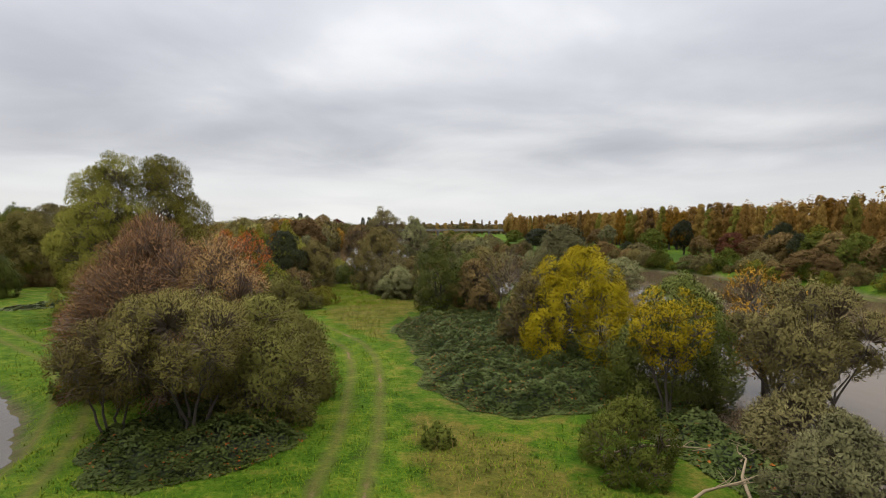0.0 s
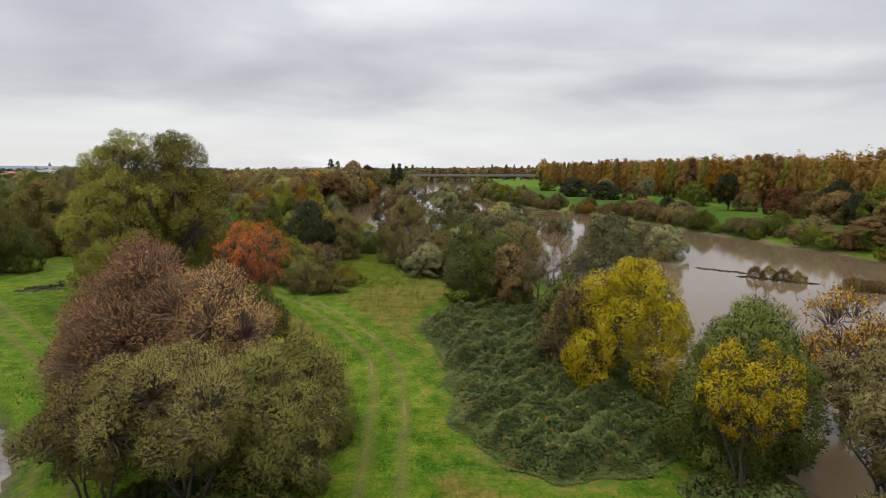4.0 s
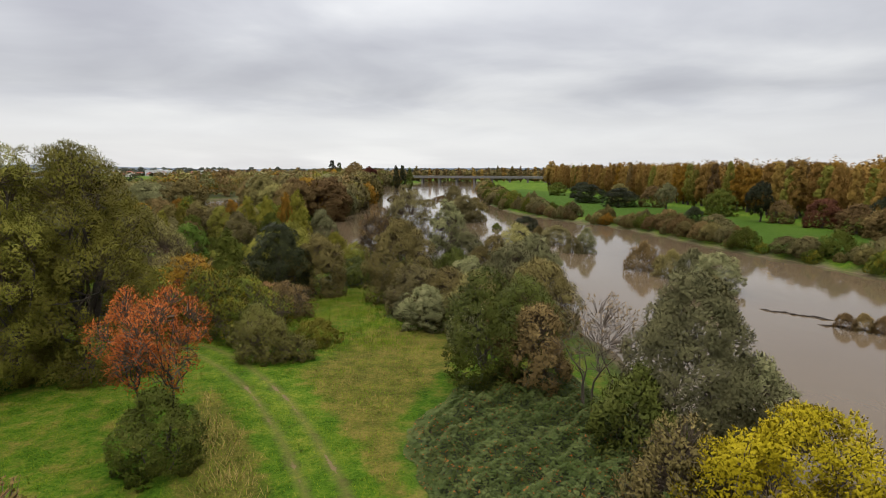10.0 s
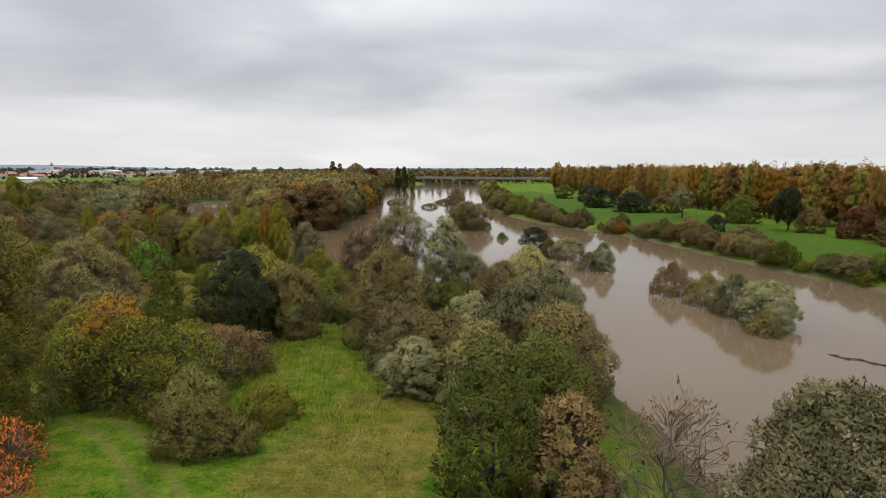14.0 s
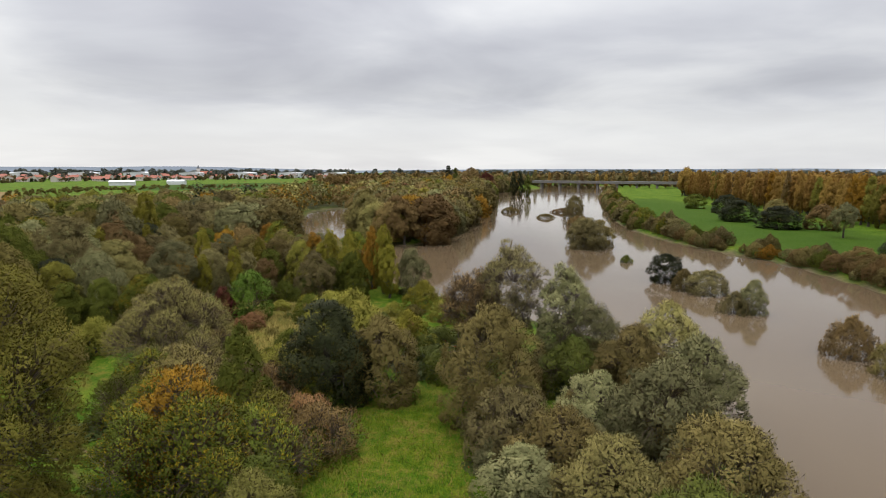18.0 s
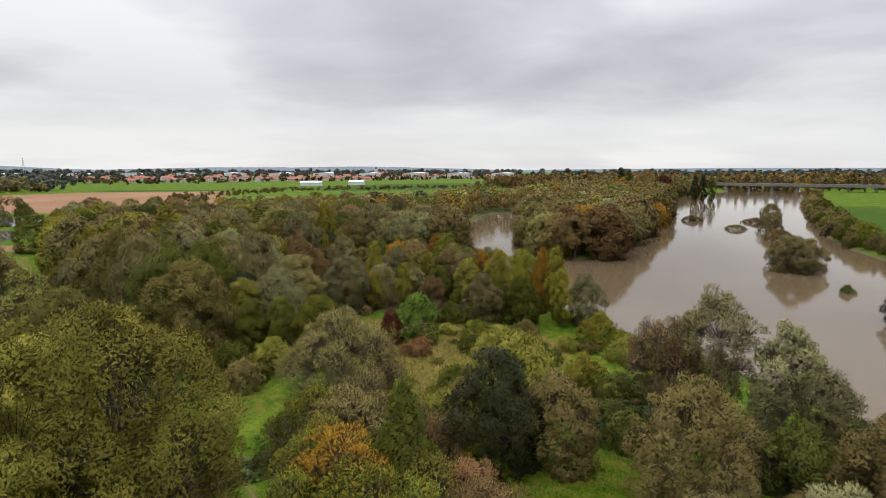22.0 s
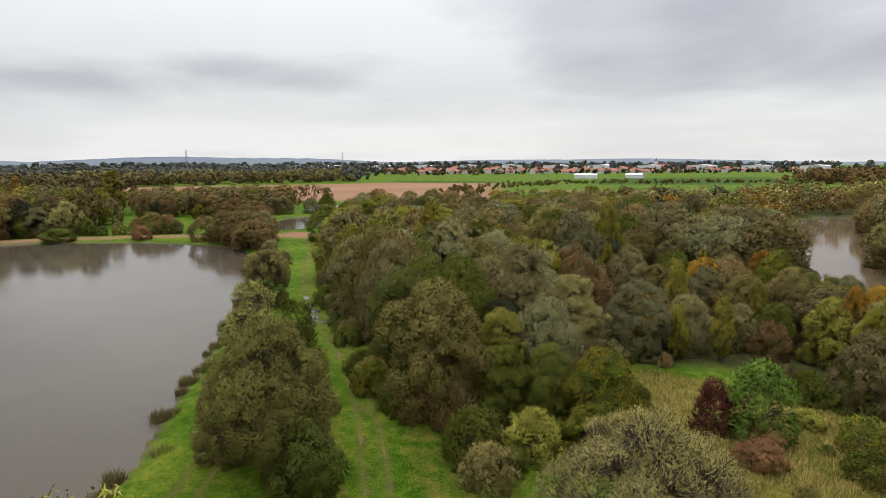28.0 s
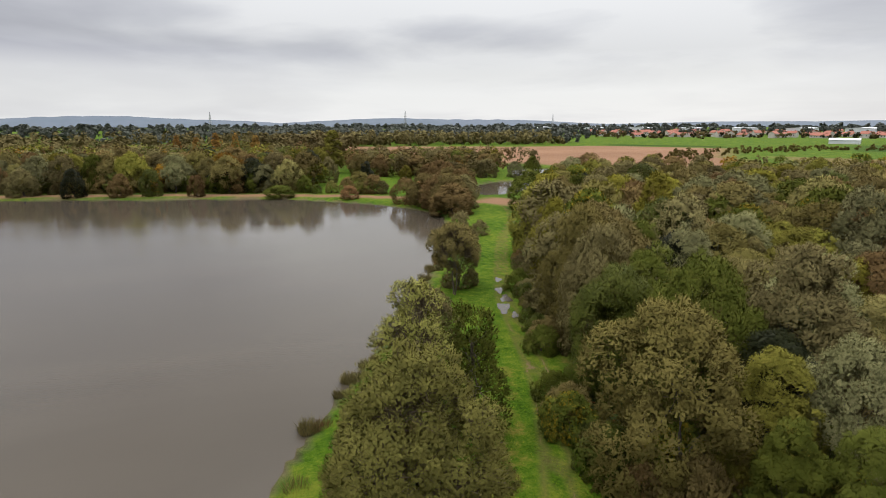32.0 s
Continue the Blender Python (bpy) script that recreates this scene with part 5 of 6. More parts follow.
joined_wood("plantation", "deep in the poplar plantation", [(106, 40), (100, 157), (96, 209), (84, 330), (64, 480), (110, 500), (150, 200), (150, 40)], 7.5, 14, 17.5, dict(gold=10, brown=2), 72, 300, 0.8, 0.45)

# ---- around the pond's far shore ----
FAR_SHORE = curved([(-150, 95.5), (-164, 96), (-178, 88), (-193, 68), (-201, 50), (-206, 18), (-212, -20)], 5)
rng = np.random.default_rng(33)
for x, y, h, r, m in [(-156, 94, 7, 4.6, "brown"), (-161, 94.5, 8.5, 5, "sallow"), (-166, 93.5, 8, 5, "brown"), (-171, 91.0, 8, 4.6, "sallow"), (-176, 87, 6.5, 3.6, "brown"), (-165, 99, 8, 4, "willow"), (-180, 99, 7, 4, "sallow"), (-186, 104, 8, 4, "brown"), (-182, 92, 5, 2.6, "rust"), (-188, 74, 3.6, 2.6, "rust"), (-197, 56, 3.2, 4.2, "green"), (-206, 22, 7.5, 3.0, "ivy"), (-204, 34, 6, 2.6, "brown"),
                      (-207, 14, 6.5, 3.0, "brown"), (-209, 2, 8, 3.0, "evergreen"), (-214, -12, 8, 4.0, "willow")]:
    repeat("shore_bush", "on the far shore of the pond", x, y, h, r, "dome", m, 2, rng, "pond shore bushes")
SHORE_WOOD = [(-217, 0), (-213, 20), (-207.5, 44), (-205, 58), (-214, 66), (-240, 74), (-262, 60), (-300, 60), (-330, 30), (-330, -60), (-225, -60)]
for x, y in spots(SHORE_WOOD, 7.2, rng):
    m, h = choose(rng, {**WOOD_MIX, "amber": 4, "brown": 16}), rng.uniform(7.5, 12)
    if x > -250:
        repeat("willow", "of the wood behind the pond", x, y, h, h * rng.uniform(0.40, 0.5), ("dome", "billow", "round")[int(rng.integers(0, 3))], m, 2, rng, "wood behind the pond")
joined_wood("pond_wood", "filling the wood behind the pond", [(-248, 68), (-262, 64), (-300, 64), (-335, 30), (-335, -60), (-248, -60)], 7.0, 7.5, 12, {**WOOD_MIX, "amber": 4, "brown": 16}, 73)
PARK = [(-216, 112, 7, 4.4, "sallow"), (-222, 106, 8, 4.6, "brown"), (-228, 112, 7, 4, "willow"), (-244, 108, 7, 4.6, "sallow"), (-252, 104, 8, 4.6, "brown"), (-240, 128, 7, 4.6, "willow"), (-256, 132, 8, 4.6, "brown"),
        (-246, 82, 9, 4, "sallow"), (-252, 90, 8, 4, "brown"), (-258, 100, 8, 4.5, "willow"), (-240, 98, 5, 2.6, "lime"), (-232, 104, 6, 3, "brown"), (-262, 112, 9, 4.5, "willow"), (-268, 124, 9, 5, "green"), (-280, 118, 9, 5, "willow"),
        (-250, 120, 6, 3.4, "amber"), (-236, 116, 6, 3.4, "brown"), (-210, 106, 8, 3.6, "brown"), (-201, 104, 7, 3.6, "sallow"), (-226, 140, 8.5, 3.2, "green"), (-238, 138, 6, 3.0, "silver"), (-290, 134, 8, 5, "green"), (-300, 148, 7, 4, "willow"),
        (-284, 140, 8, 4, "sallow"), (-310, 120, 8, 5, "willow"), (-304, 104, 8, 5, "brown"), (-296, 92, 8, 5, "willow")]
for x, y, h, r, m in PARK:
    repeat("park_tree", "in the grass behind the pond", x, y, h, r, "dome", m, 2, rng, "trees behind the pond")
repeat("poplar", "standing tall above the pond wood", -272.0, 74.0, 16.5, 4.4, "column", "olive", 2, rng, "trees behind the pond")
plant("spruce", "dark blue-green spruce on the lawn behind the pond", "tree", -226.5, 82.5, 7.4, 3.0, "spire", "evergreen", 130, 4680, (0.4, 0.2), 22, 1, DARK_BARK)
for i in range(5):
    repeat("poplar", "in the row behind the pond wood", -296 + i * 3, 12 + i * 8, rng.uniform(13, 16), 2.4, "column", "gold", 2, rng, "trees behind the pond")
joined_wood("park_trees", "standing between pond and ploughed field", [(-238, 100), (-262, 80), (-300, 72), (-335, 96), (-310, 160), (-288, 172), (-284, 148), (-250, 138), (-236, 132)], 8.5, 6.5, 9.5, dict(sallow=5, brown=4, willow=4, green=2, lime=1), 74, 240, 0.85)
for x, y in curved([(-197, 84), (-204, 66), (-210, 44), (-217, 10), (-223, -30)], 3.6):
    h = rng.uniform(2.6, 6.4)
    repeat("shore_bush", "behind the path on the far shore", x + rng.uniform(-2, 1), y, h, h * rng.uniform(0.45, 0.65), "dome", choose(rng, dict(willow=4, sallow=4, brown=4, green=2, ivy=2, dusky=3)), 2, rng, "pond shore bushes")


def reed_clump(x, y, h, r, n, mat, seed):
    """A clump of upright reed blades, some bent over."""
    rng = np.random.default_rng(seed)
    root = thing("reed_clump", LOOKS["reed"] + " of upright blades at the pond's edge", "reeds", x, y, -0.6, 0, "reeds at the pond")
    a, q = rng.uniform(0, 6.283, n), r * np.sqrt(rng.uniform(0, 1, n))
    g = np.stack([q * np.cos(a), q * np.sin(a), np.zeros(n)], 1)
    b = rng.uniform(0, 6.283, n)
    side = np.stack([np.cos(b), np.sin(b), np.zeros(n)], 1) * 0.03
    up = np.stack([rng.normal(size=n) * 0.22 + np.cos(a) * 0.15, rng.normal(size=n) * 0.22 + np.sin(a) * 0.15, np.ones(n)], 1) * (h * rng.uniform(0.55, 1.1, n) * (1 - 0.4 * q / r))[:, None]
    v = np.stack([g - side, g + side, g + up], 1).reshape(-1, 3)
    tagged(part("crown", mesh_of("crown", v, np.arange(3 * n).reshape(n, 3), FOL[mat]), None, root), kind="stuff")
    return root


PROTO_REED = [reed_clump(-52.0 - k * 1.7, 53.4 + k * 1.2, 1.25, 0.6, 240, "reed", 300 + k) for k in range(4)]
for x, y in [p for p in POND_LINE if p[0] > -150 and p[1] > 8]:
    for k in range(3):
        if rng.uniform() < 0.42 and x < -38:
            s = rng.uniform(0.5, 1.15)
            c = copy_thing(PROTO_REED[int(rng.integers(0, 4))], Matrix.Translation((x + rng.uniform(-0.8, 1.3), y + rng.uniform(-0.4, 1.3), -0.55)) @ Matrix.Rotation(rng.uniform(0, 6.28), 4, "Z") @ Matrix.Diagonal((s * 1.2, s * 1.2, s, 1)))
            recoloured(c, choose(rng, dict(reed=5, brown=1, willow=2, green=1)))
# ---- far woods, houses, hills ----


def far_wood(name, label, line, depth, height, count, mat, seed, size=2.4):
    """A distant wood, one mesh of leaf clumps heaped in crowns."""
    rng = np.random.default_rng(seed)
    p = np.asarray(line, float)
    seg = np.linalg.norm(np.diff(p, axis=0), axis=1)
    cum = np.concatenate([[0], np.cumsum(seg)])
    s = rng.uniform(0, cum[-1], count)
    cx, cy = np.interp(s, cum, p[:, 0]), np.interp(s, cum, p[:, 1])
    d = math.atan2(p[-1, 1] - p[0, 1], p[-1, 0] - p[0, 0]) + math.pi / 2
    off = rng.uniform(-0.5, 0.5, count) * depth
    cx, cy = cx + off * math.cos(d), cy + off * math.sin(d)
    h = height * rng.uniform(0.35, 1.2, count)
    r = h * rng.uniform(0.36, 0.55, count)
    i, pts, nn, soft = clumps(rng, np.stack([cx, cy, h * 0.52], 1), np.stack([r, r, h * 0.48], 1), 60, 9)
    v, f = blades(pts, nn, size, size * 0.8, rng)
    me = mesh_of(name, v, f, FOL[mat], soft=soft)
    tagged(new(name, me), label, "trees", kind="stuff")


far_wood("far_wood", "dark olive wood behind the village fields", [(-340, 60), (-560, 60), (-640, 200)], 60, 11, 160, "willow", 1)
far_wood("far_wood", "green wood edge beyond the ploughed field", [(-545, 60), (-575, 190), (-560, 300)], 50, 12, 170, "willow", 2)
far_wood("far_wood", "brown hedgerow trees along the fields", [(-300, 250), (-360, 300), (-400, 420), (-300, 600)], 40, 3.4, 240, "dusky", 3, 1.0)
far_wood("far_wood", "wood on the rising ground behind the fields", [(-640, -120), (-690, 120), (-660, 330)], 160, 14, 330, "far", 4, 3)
far_wood("far_wood", "dull wood in the distance behind the pond", [(-340, -120), (-480, -80), (-560, 60)], 120, 12, 240, "willow", 5)
far_wood("far_wood", "garden trees among the village houses", [(-864, 445), (-756, 702), (-634, 1026), (-513, 1296)], 300, 8, 300, "willow", 6)
far_wood("far_wood", "dark garden trees of the village", [(-837, 540), (-675, 864), (-567, 1160)], 220, 7, 150, "evergreen", 7)
far_wood("far_wood", "wood belt beyond the crop field", [(-240, 570), (-330, 800), (-300, 1100)], 90, 11, 230, "brown", 8, 3)
far_wood("far_wood", "wood belt at the head of the river", [(-240, 700), (-120, 730), (60, 720), (200, 640)], 70, 11, 260, "willow", 9, 3)
far_wood("far_wood", "brown wood beyond the river bend", [(-300, 900), (0, 980), (300, 820)], 160, 13, 330, "brown", 10, 4)
far_wood("far_wood", "wood behind the poplar plantation", [(150, 480), (130, 300), (140, 120), (170, -20)], 50, 13, 220, "brown", 11, 3)
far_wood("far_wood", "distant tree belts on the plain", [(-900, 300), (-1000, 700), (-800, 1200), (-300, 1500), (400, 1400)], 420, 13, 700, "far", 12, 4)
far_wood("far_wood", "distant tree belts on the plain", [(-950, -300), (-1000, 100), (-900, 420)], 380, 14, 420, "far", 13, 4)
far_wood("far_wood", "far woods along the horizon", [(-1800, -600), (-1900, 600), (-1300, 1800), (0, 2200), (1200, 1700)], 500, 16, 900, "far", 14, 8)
rng = np.random.default_rng(44)
for i in range(26):
    repeat("poplar", "in the row at the head of the river", -88 + i * 8.2 + rng.uniform(-1, 1), 690 - i * 2.0, rng.uniform(14, 17.5), rng.uniform(2.0, 2.8), "column", choose(rng, dict(brown=3, gold=2, sallow=3)), 3, rng, "poplar row")
for x, y, h, r, m in [(-124, 512, 20, 3.4, "evergreen"), (-118, 512, 18.5, 3.0, "ivy"), (-62, 456, 18.0, 2.6, "evergreen"), (-57, 454, 18.5, 2.6, "evergreen"), (-52, 455, 16.5, 2.4, "ivy"), (-100, 490, 18, 9, "brown"), (-88, 488, 15, 7, "maroon"), (-112, 470, 13, 5, "amber"), (54, 470, 19, 7, "gold")]:
    repeat("tall_tree", "rising above the upper river wood", x, y, h, r, "column" if r < 4 else "round", m, 2, rng, "tall trees up the river")

WALL = plain("pale_render", (0.32, 0.29, 0.25), (0.50, 0.47, 0.42), 0.6, 0.85, 0.1)
ROOF = plain("red_roof_tiles", (0.20, 0.06, 0.036), (0.31, 0.11, 0.066), 0.8, 0.8, 0.4)
PANE = plain("dark_window", (0.03, 0.035, 0.045), (0.06, 0.065, 0.075), 0.5, 0.2, 0.0)
SHED = plain("white_cladding", (0.42, 0.43, 0.45), (0.56, 0.57, 0.58), 0.2, 0.6, 0.05)
STEEL = plain("galvanised_steel", (0.28, 0.29, 0.30), (0.42, 0.43, 0.44), 1.0, 0.5, 0.1, metal=0.6)
STONE = plain("church_stone", (0.26, 0.24, 0.21), (0.42, 0.39, 0.34), 0.7, 0.9, 0.3)


def box_mesh(bm, x0, y0, z0, x1, y1, z1):
    m = bmesh.ops.create_cube(bm, size=1.0)
    bmesh.ops.scale(bm, vec=(x1 - x0, y1 - y0, z1 - z0), verts=m["verts"])
    bmesh.ops.translate(bm, vec=((x0 + x1) / 2, (y0 + y1) / 2, (z0 + z1) / 2), verts=m["verts"])


def gable_mesh(w, d, z, rise, over, thick=0.25):
    """Two roof slopes with thickness."""
    bm = bmesh.new()
    for s in (1, -1):
        a = [(-w / 2 - over, s * (d / 2 + over), z - rise * over / (d / 2)), (w / 2 + over, s * (d / 2 + over), z - rise * over / (d / 2)), (w / 2 + over, 0, z + rise), (-w / 2 - over, 0, z + rise)]
        lo = [bm.verts.new(p) for p in a]
        hi = [bm.verts.new((p[0], p[1], p[2] + thick)) for p in a]
        for q in ((0, 1), (1, 2), (2, 3), (3, 0)):
            bm.faces.new((lo[q[0]], lo[q[1]], hi[q[1]], hi[q[0]]))
        bm.faces.new(lo[::-1])
        bm.faces.new(hi)
    bmesh.ops.recalc_face_normals(bm, faces=bm.faces[:])
    return bm


def house(name, label, category, x, y, turn, w, d, h, rise, wall, roof, windows=3, group="village houses"):
    root = thing(name, label, category, x, y, 0, turn, group)
    bm = bmesh.new()
    box_mesh(bm, -w / 2, -d / 2, -0.3, w / 2, d / 2, h)
    for s in (-1, 1):
        g = [bm.verts.new((s * w / 2, -d / 2, h)), bm.verts.new((s * w / 2, d / 2, h)), bm.verts.new((s * w / 2, 0, h + rise))]
        bm.faces.new(g if s > 0 else g[::-1])
    part("wall", bm, wall, root)
    part("roof", gable_mesh(w, d, h, rise, 0.4), roof, root)
    if windows:
        bm = bmesh.new()
        box_mesh(bm, w * 0.2, -0.35, h + rise * 0.5, w * 0.2 + 0.7, 0.35, h + rise + 1.0)
        part("chimney", bm, roof, root)
    for s in (-1, 1):
        for k in range(windows):
            cx = (k - (windows - 1) / 2) * w / windows
            bm = bmesh.new()
            box_mesh(bm, cx - 0.6, s * d / 2 - 0.04, h * 0.42, cx + 0.6, s * d / 2 + 0.06, h * 0.42 + 1.3)
            part("window", bm, PANE, root)
    return root


base_houses = [house("house", "small village house with pale walls and a red tiled roof", "house", -760, 570, 20, 11, 8, 3.4, 2.8, WALL, ROOF),
               house("house", "two-storey village house with pale walls and a red roof", "house", -735, 610, 80, 10, 8.5, 5.6, 3.0, WALL, ROOF, 2),
               house("house", "long low house with a red tiled roof", "house", -780, 540, 140, 16, 8, 3.2, 2.6, WALL, ROOF, 4)]
rng = np.random.default_rng(55)
VILLAGE = [(-945, 445), (-730, 540), (-635, 756), (-594, 918), (-500, 1160), (-675, 1300), (-864, 1050), (-1080, 700)]
for x, y in spots(VILLAGE, 41, rng, 0.45):
    b = base_houses[int(rng.integers(0, 3))]
    copy_thing(b, pose(x, y, rng.uniform(0, 0.1), 0, 0, rng.uniform(0, 180)))
for x, y, turn, w in [(-488, 552, 35, 24), (-460, 600, 20, 18)]:
    house("barn", "white metal farm shed with a low roof", "barn", x, y, turn, w, 10, 3.6, 1.6, SHED, SHED, 0, "farm sheds")
for i in range(12):
    a = radians(22 + i * 4.2)
    house("warehouse", "long white warehouse at the edge of the town", "warehouse", -1250 * math.sin(a) - 60, 1250 * math.cos(a), 90 + math.degrees(a) + rng.uniform(-12, 12), rng.uniform(60, 130), 40, 10, 1.5, SHED, SHED, 0, "warehouses")


def church():
    root = thing("church", "stone village church with a square tower and spire", "church", -760, 1030, 0, 30)
    bm = bmesh.new()
    box_mesh(bm, -3, -3, -0.3, 3, 3, 18)
    part("tower", bm, STONE, root)
    bm = bmesh.new()
    bmesh.ops.create_cone(bm, segments=4, radius1=4.2, radius2=0.1, depth=7, cap_ends=True, matrix=Matrix.Translation((0, 0, 21.5)) @ Matrix.Rotation(radians(45), 4, "Z"))
    part("spire", bm, PANE, root)
    bm = bmesh.new()
    box_mesh(bm, 3, -5, -0.3, 24, 5, 8)
    part("nave", bm, STONE, root)
    bm = gable_mesh(22, 10, 8, 5, 0.4)
    bmesh.ops.translate(bm, vec=(13.5, 0, 0), verts=bm.verts)
    part("roof", bm, ROOF, root)


church()


CONCRETE = plain("weathered_concrete", (0.10, 0.09, 0.08), (0.17, 0.155, 0.14), 0.4, 0.9, 0.2)


def bridge(ax, ay, bx, by, top, piers):
    """A long low road bridge: deck, two parapets with rails, round piers with caps."""
    length, turn = math.hypot(bx - ax, by - ay), math.degrees(math.atan2(by - ay, bx - ax))
    root = thing("road_bridge", "long low concrete road bridge on piers across the river", "bridge", (ax + bx) / 2, (ay + by) / 2, 0, turn)
    bm = bmesh.new()
    box_mesh(bm, -length / 2, -5, top - 1.3, length / 2, 5, top)
    part("deck", bm, CONCRETE, root)
    for s in (-1, 1):
        bm = bmesh.new()
        box_mesh(bm, -length / 2, s * 4.6 - 0.15, top + 0.003, length / 2, s * 4.6 + 0.15, top + 0.7)
        part("parapet", bm, CONCRETE, root)
        bm = bmesh.new()
        box_mesh(bm, -length / 2, s * 4.6 - 0.05, top + 1.0, length / 2, s * 4.6 + 0.05, top + 1.12)
        for k in range(int(length / 3)):
            u = -length / 2 + 1.5 + k * 3
            box_mesh(bm, u - 0.05, s * 4.6 - 0.05, top + 0.7, u + 0.05, s * 4.6 + 0.05, top + 1.0)
        part("railing", bm, STEEL, root)
    for k in range(piers):
        u = -length / 2 + length * (k + 0.5) / piers
        bm = bmesh.new()
        box_mesh(bm, u - 1.0, -3.6, -3.2, u + 1.0, 3.6, top - 2.2)
        box_mesh(bm, u - 1.3, -4.4, top - 2.2, u + 1.3, 4.4, top - 1.303)
        part("pier", bm, CONCRETE, root)


bridge(-70, 652, 96, 632, 5.4, 9)
house("house", "small pale house with a red roof on the river bank", "house", -92, 628, 20, 10, 7, 3.4, 2.6, WALL, ROOF)


def mast(x, y, h, label):
    """A lattice pylon with cross-arms."""
    root = thing("pylon", label, "pylon", x, y, 0, 30)
    for sx in (-1, 1):
        for sy in (-1, 1):
            v, f = tube([(sx * 3, sy * 3, -0.2), (sx * 1.2, sy * 1.2, h * 0.55), (sx * 0.3, sy * 0.3, h)], [0.28, 0.22, 0.15], 4)
            part("leg", mesh_of("leg", v, f, STEEL), None, root)
    for k, z in enumerate((0.62, 0.74, 0.86)):
        v, f = tube([(-5 + k, 0, h * z), (0, 0, h * z + 0.8), (5 - k, 0, h * z)], [0.12, 0.3, 0.12], 4)
        part("cross_arm", mesh_of("cross_arm", v, f, STEEL), None, root)
    for k in range(7):
        z0, z1 = h * k / 8, h * (k + 1) / 8
        w0, w1 = 3 - 2.5 * k / 8, 3 - 2.5 * (k + 1) / 8
        v, f = joined([tube([(-w0, s * w0, z0), (0, s * (w0 + w1) / 2, (z0 + z1) / 2), (w1, s * w1, z1)], [0.1] * 3, 3) for s in (-1, 1)])
        part("brace", mesh_of("brace", v, f, STEEL), None, root)


mast(-1150, 250, 42, "grey steel lattice pylon on the plain")
mast(-1180, 560, 38, "grey steel lattice pylon near the town")
mast(-900, -60, 34, "grey steel lattice mast behind the woods")

# Distance haze is put into the ridges' blue-grey base colour.
HILL = plain("hazed_wooded_hill", (0.06, 0.08, 0.10), (0.085, 0.105, 0.13), 0.004, 0.95, 0.0)


def hill(label, az0, az1, dist, height, seed):
    """A long wooded ridge on the horizon."""
    n, rows = 90, 6
    v = []
    for i in range(n):
        u = i / (n - 1)
        a = radians(az0 + (az1 - az0) * u)
        env = math.sin(math.pi * u) ** 0.6
        h = height * env * (0.75 + 0.25 * noise.noise((u * 4 + seed, seed, 0)) + 0.06 * noise.noise((u * 40, seed, 1)))
        for k in range(rows):
            w = k / (rows - 1)
            d = dist + 700 * w
            v.append((-d * math.sin(a), d * math.cos(a), -1 + h * math.sin(math.pi * min(1, w * 0.9 + 0.02)) ** 0.8))
    i = (np.arange(n - 1)[:, None] * rows + np.arange(rows - 1)[None, :]).ravel()
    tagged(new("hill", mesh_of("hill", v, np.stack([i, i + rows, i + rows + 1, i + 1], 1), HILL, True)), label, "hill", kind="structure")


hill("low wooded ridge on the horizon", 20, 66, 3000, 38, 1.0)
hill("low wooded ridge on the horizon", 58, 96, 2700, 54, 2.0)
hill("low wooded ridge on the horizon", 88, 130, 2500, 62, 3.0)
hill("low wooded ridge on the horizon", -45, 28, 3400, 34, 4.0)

# ---- brambles and grass ----


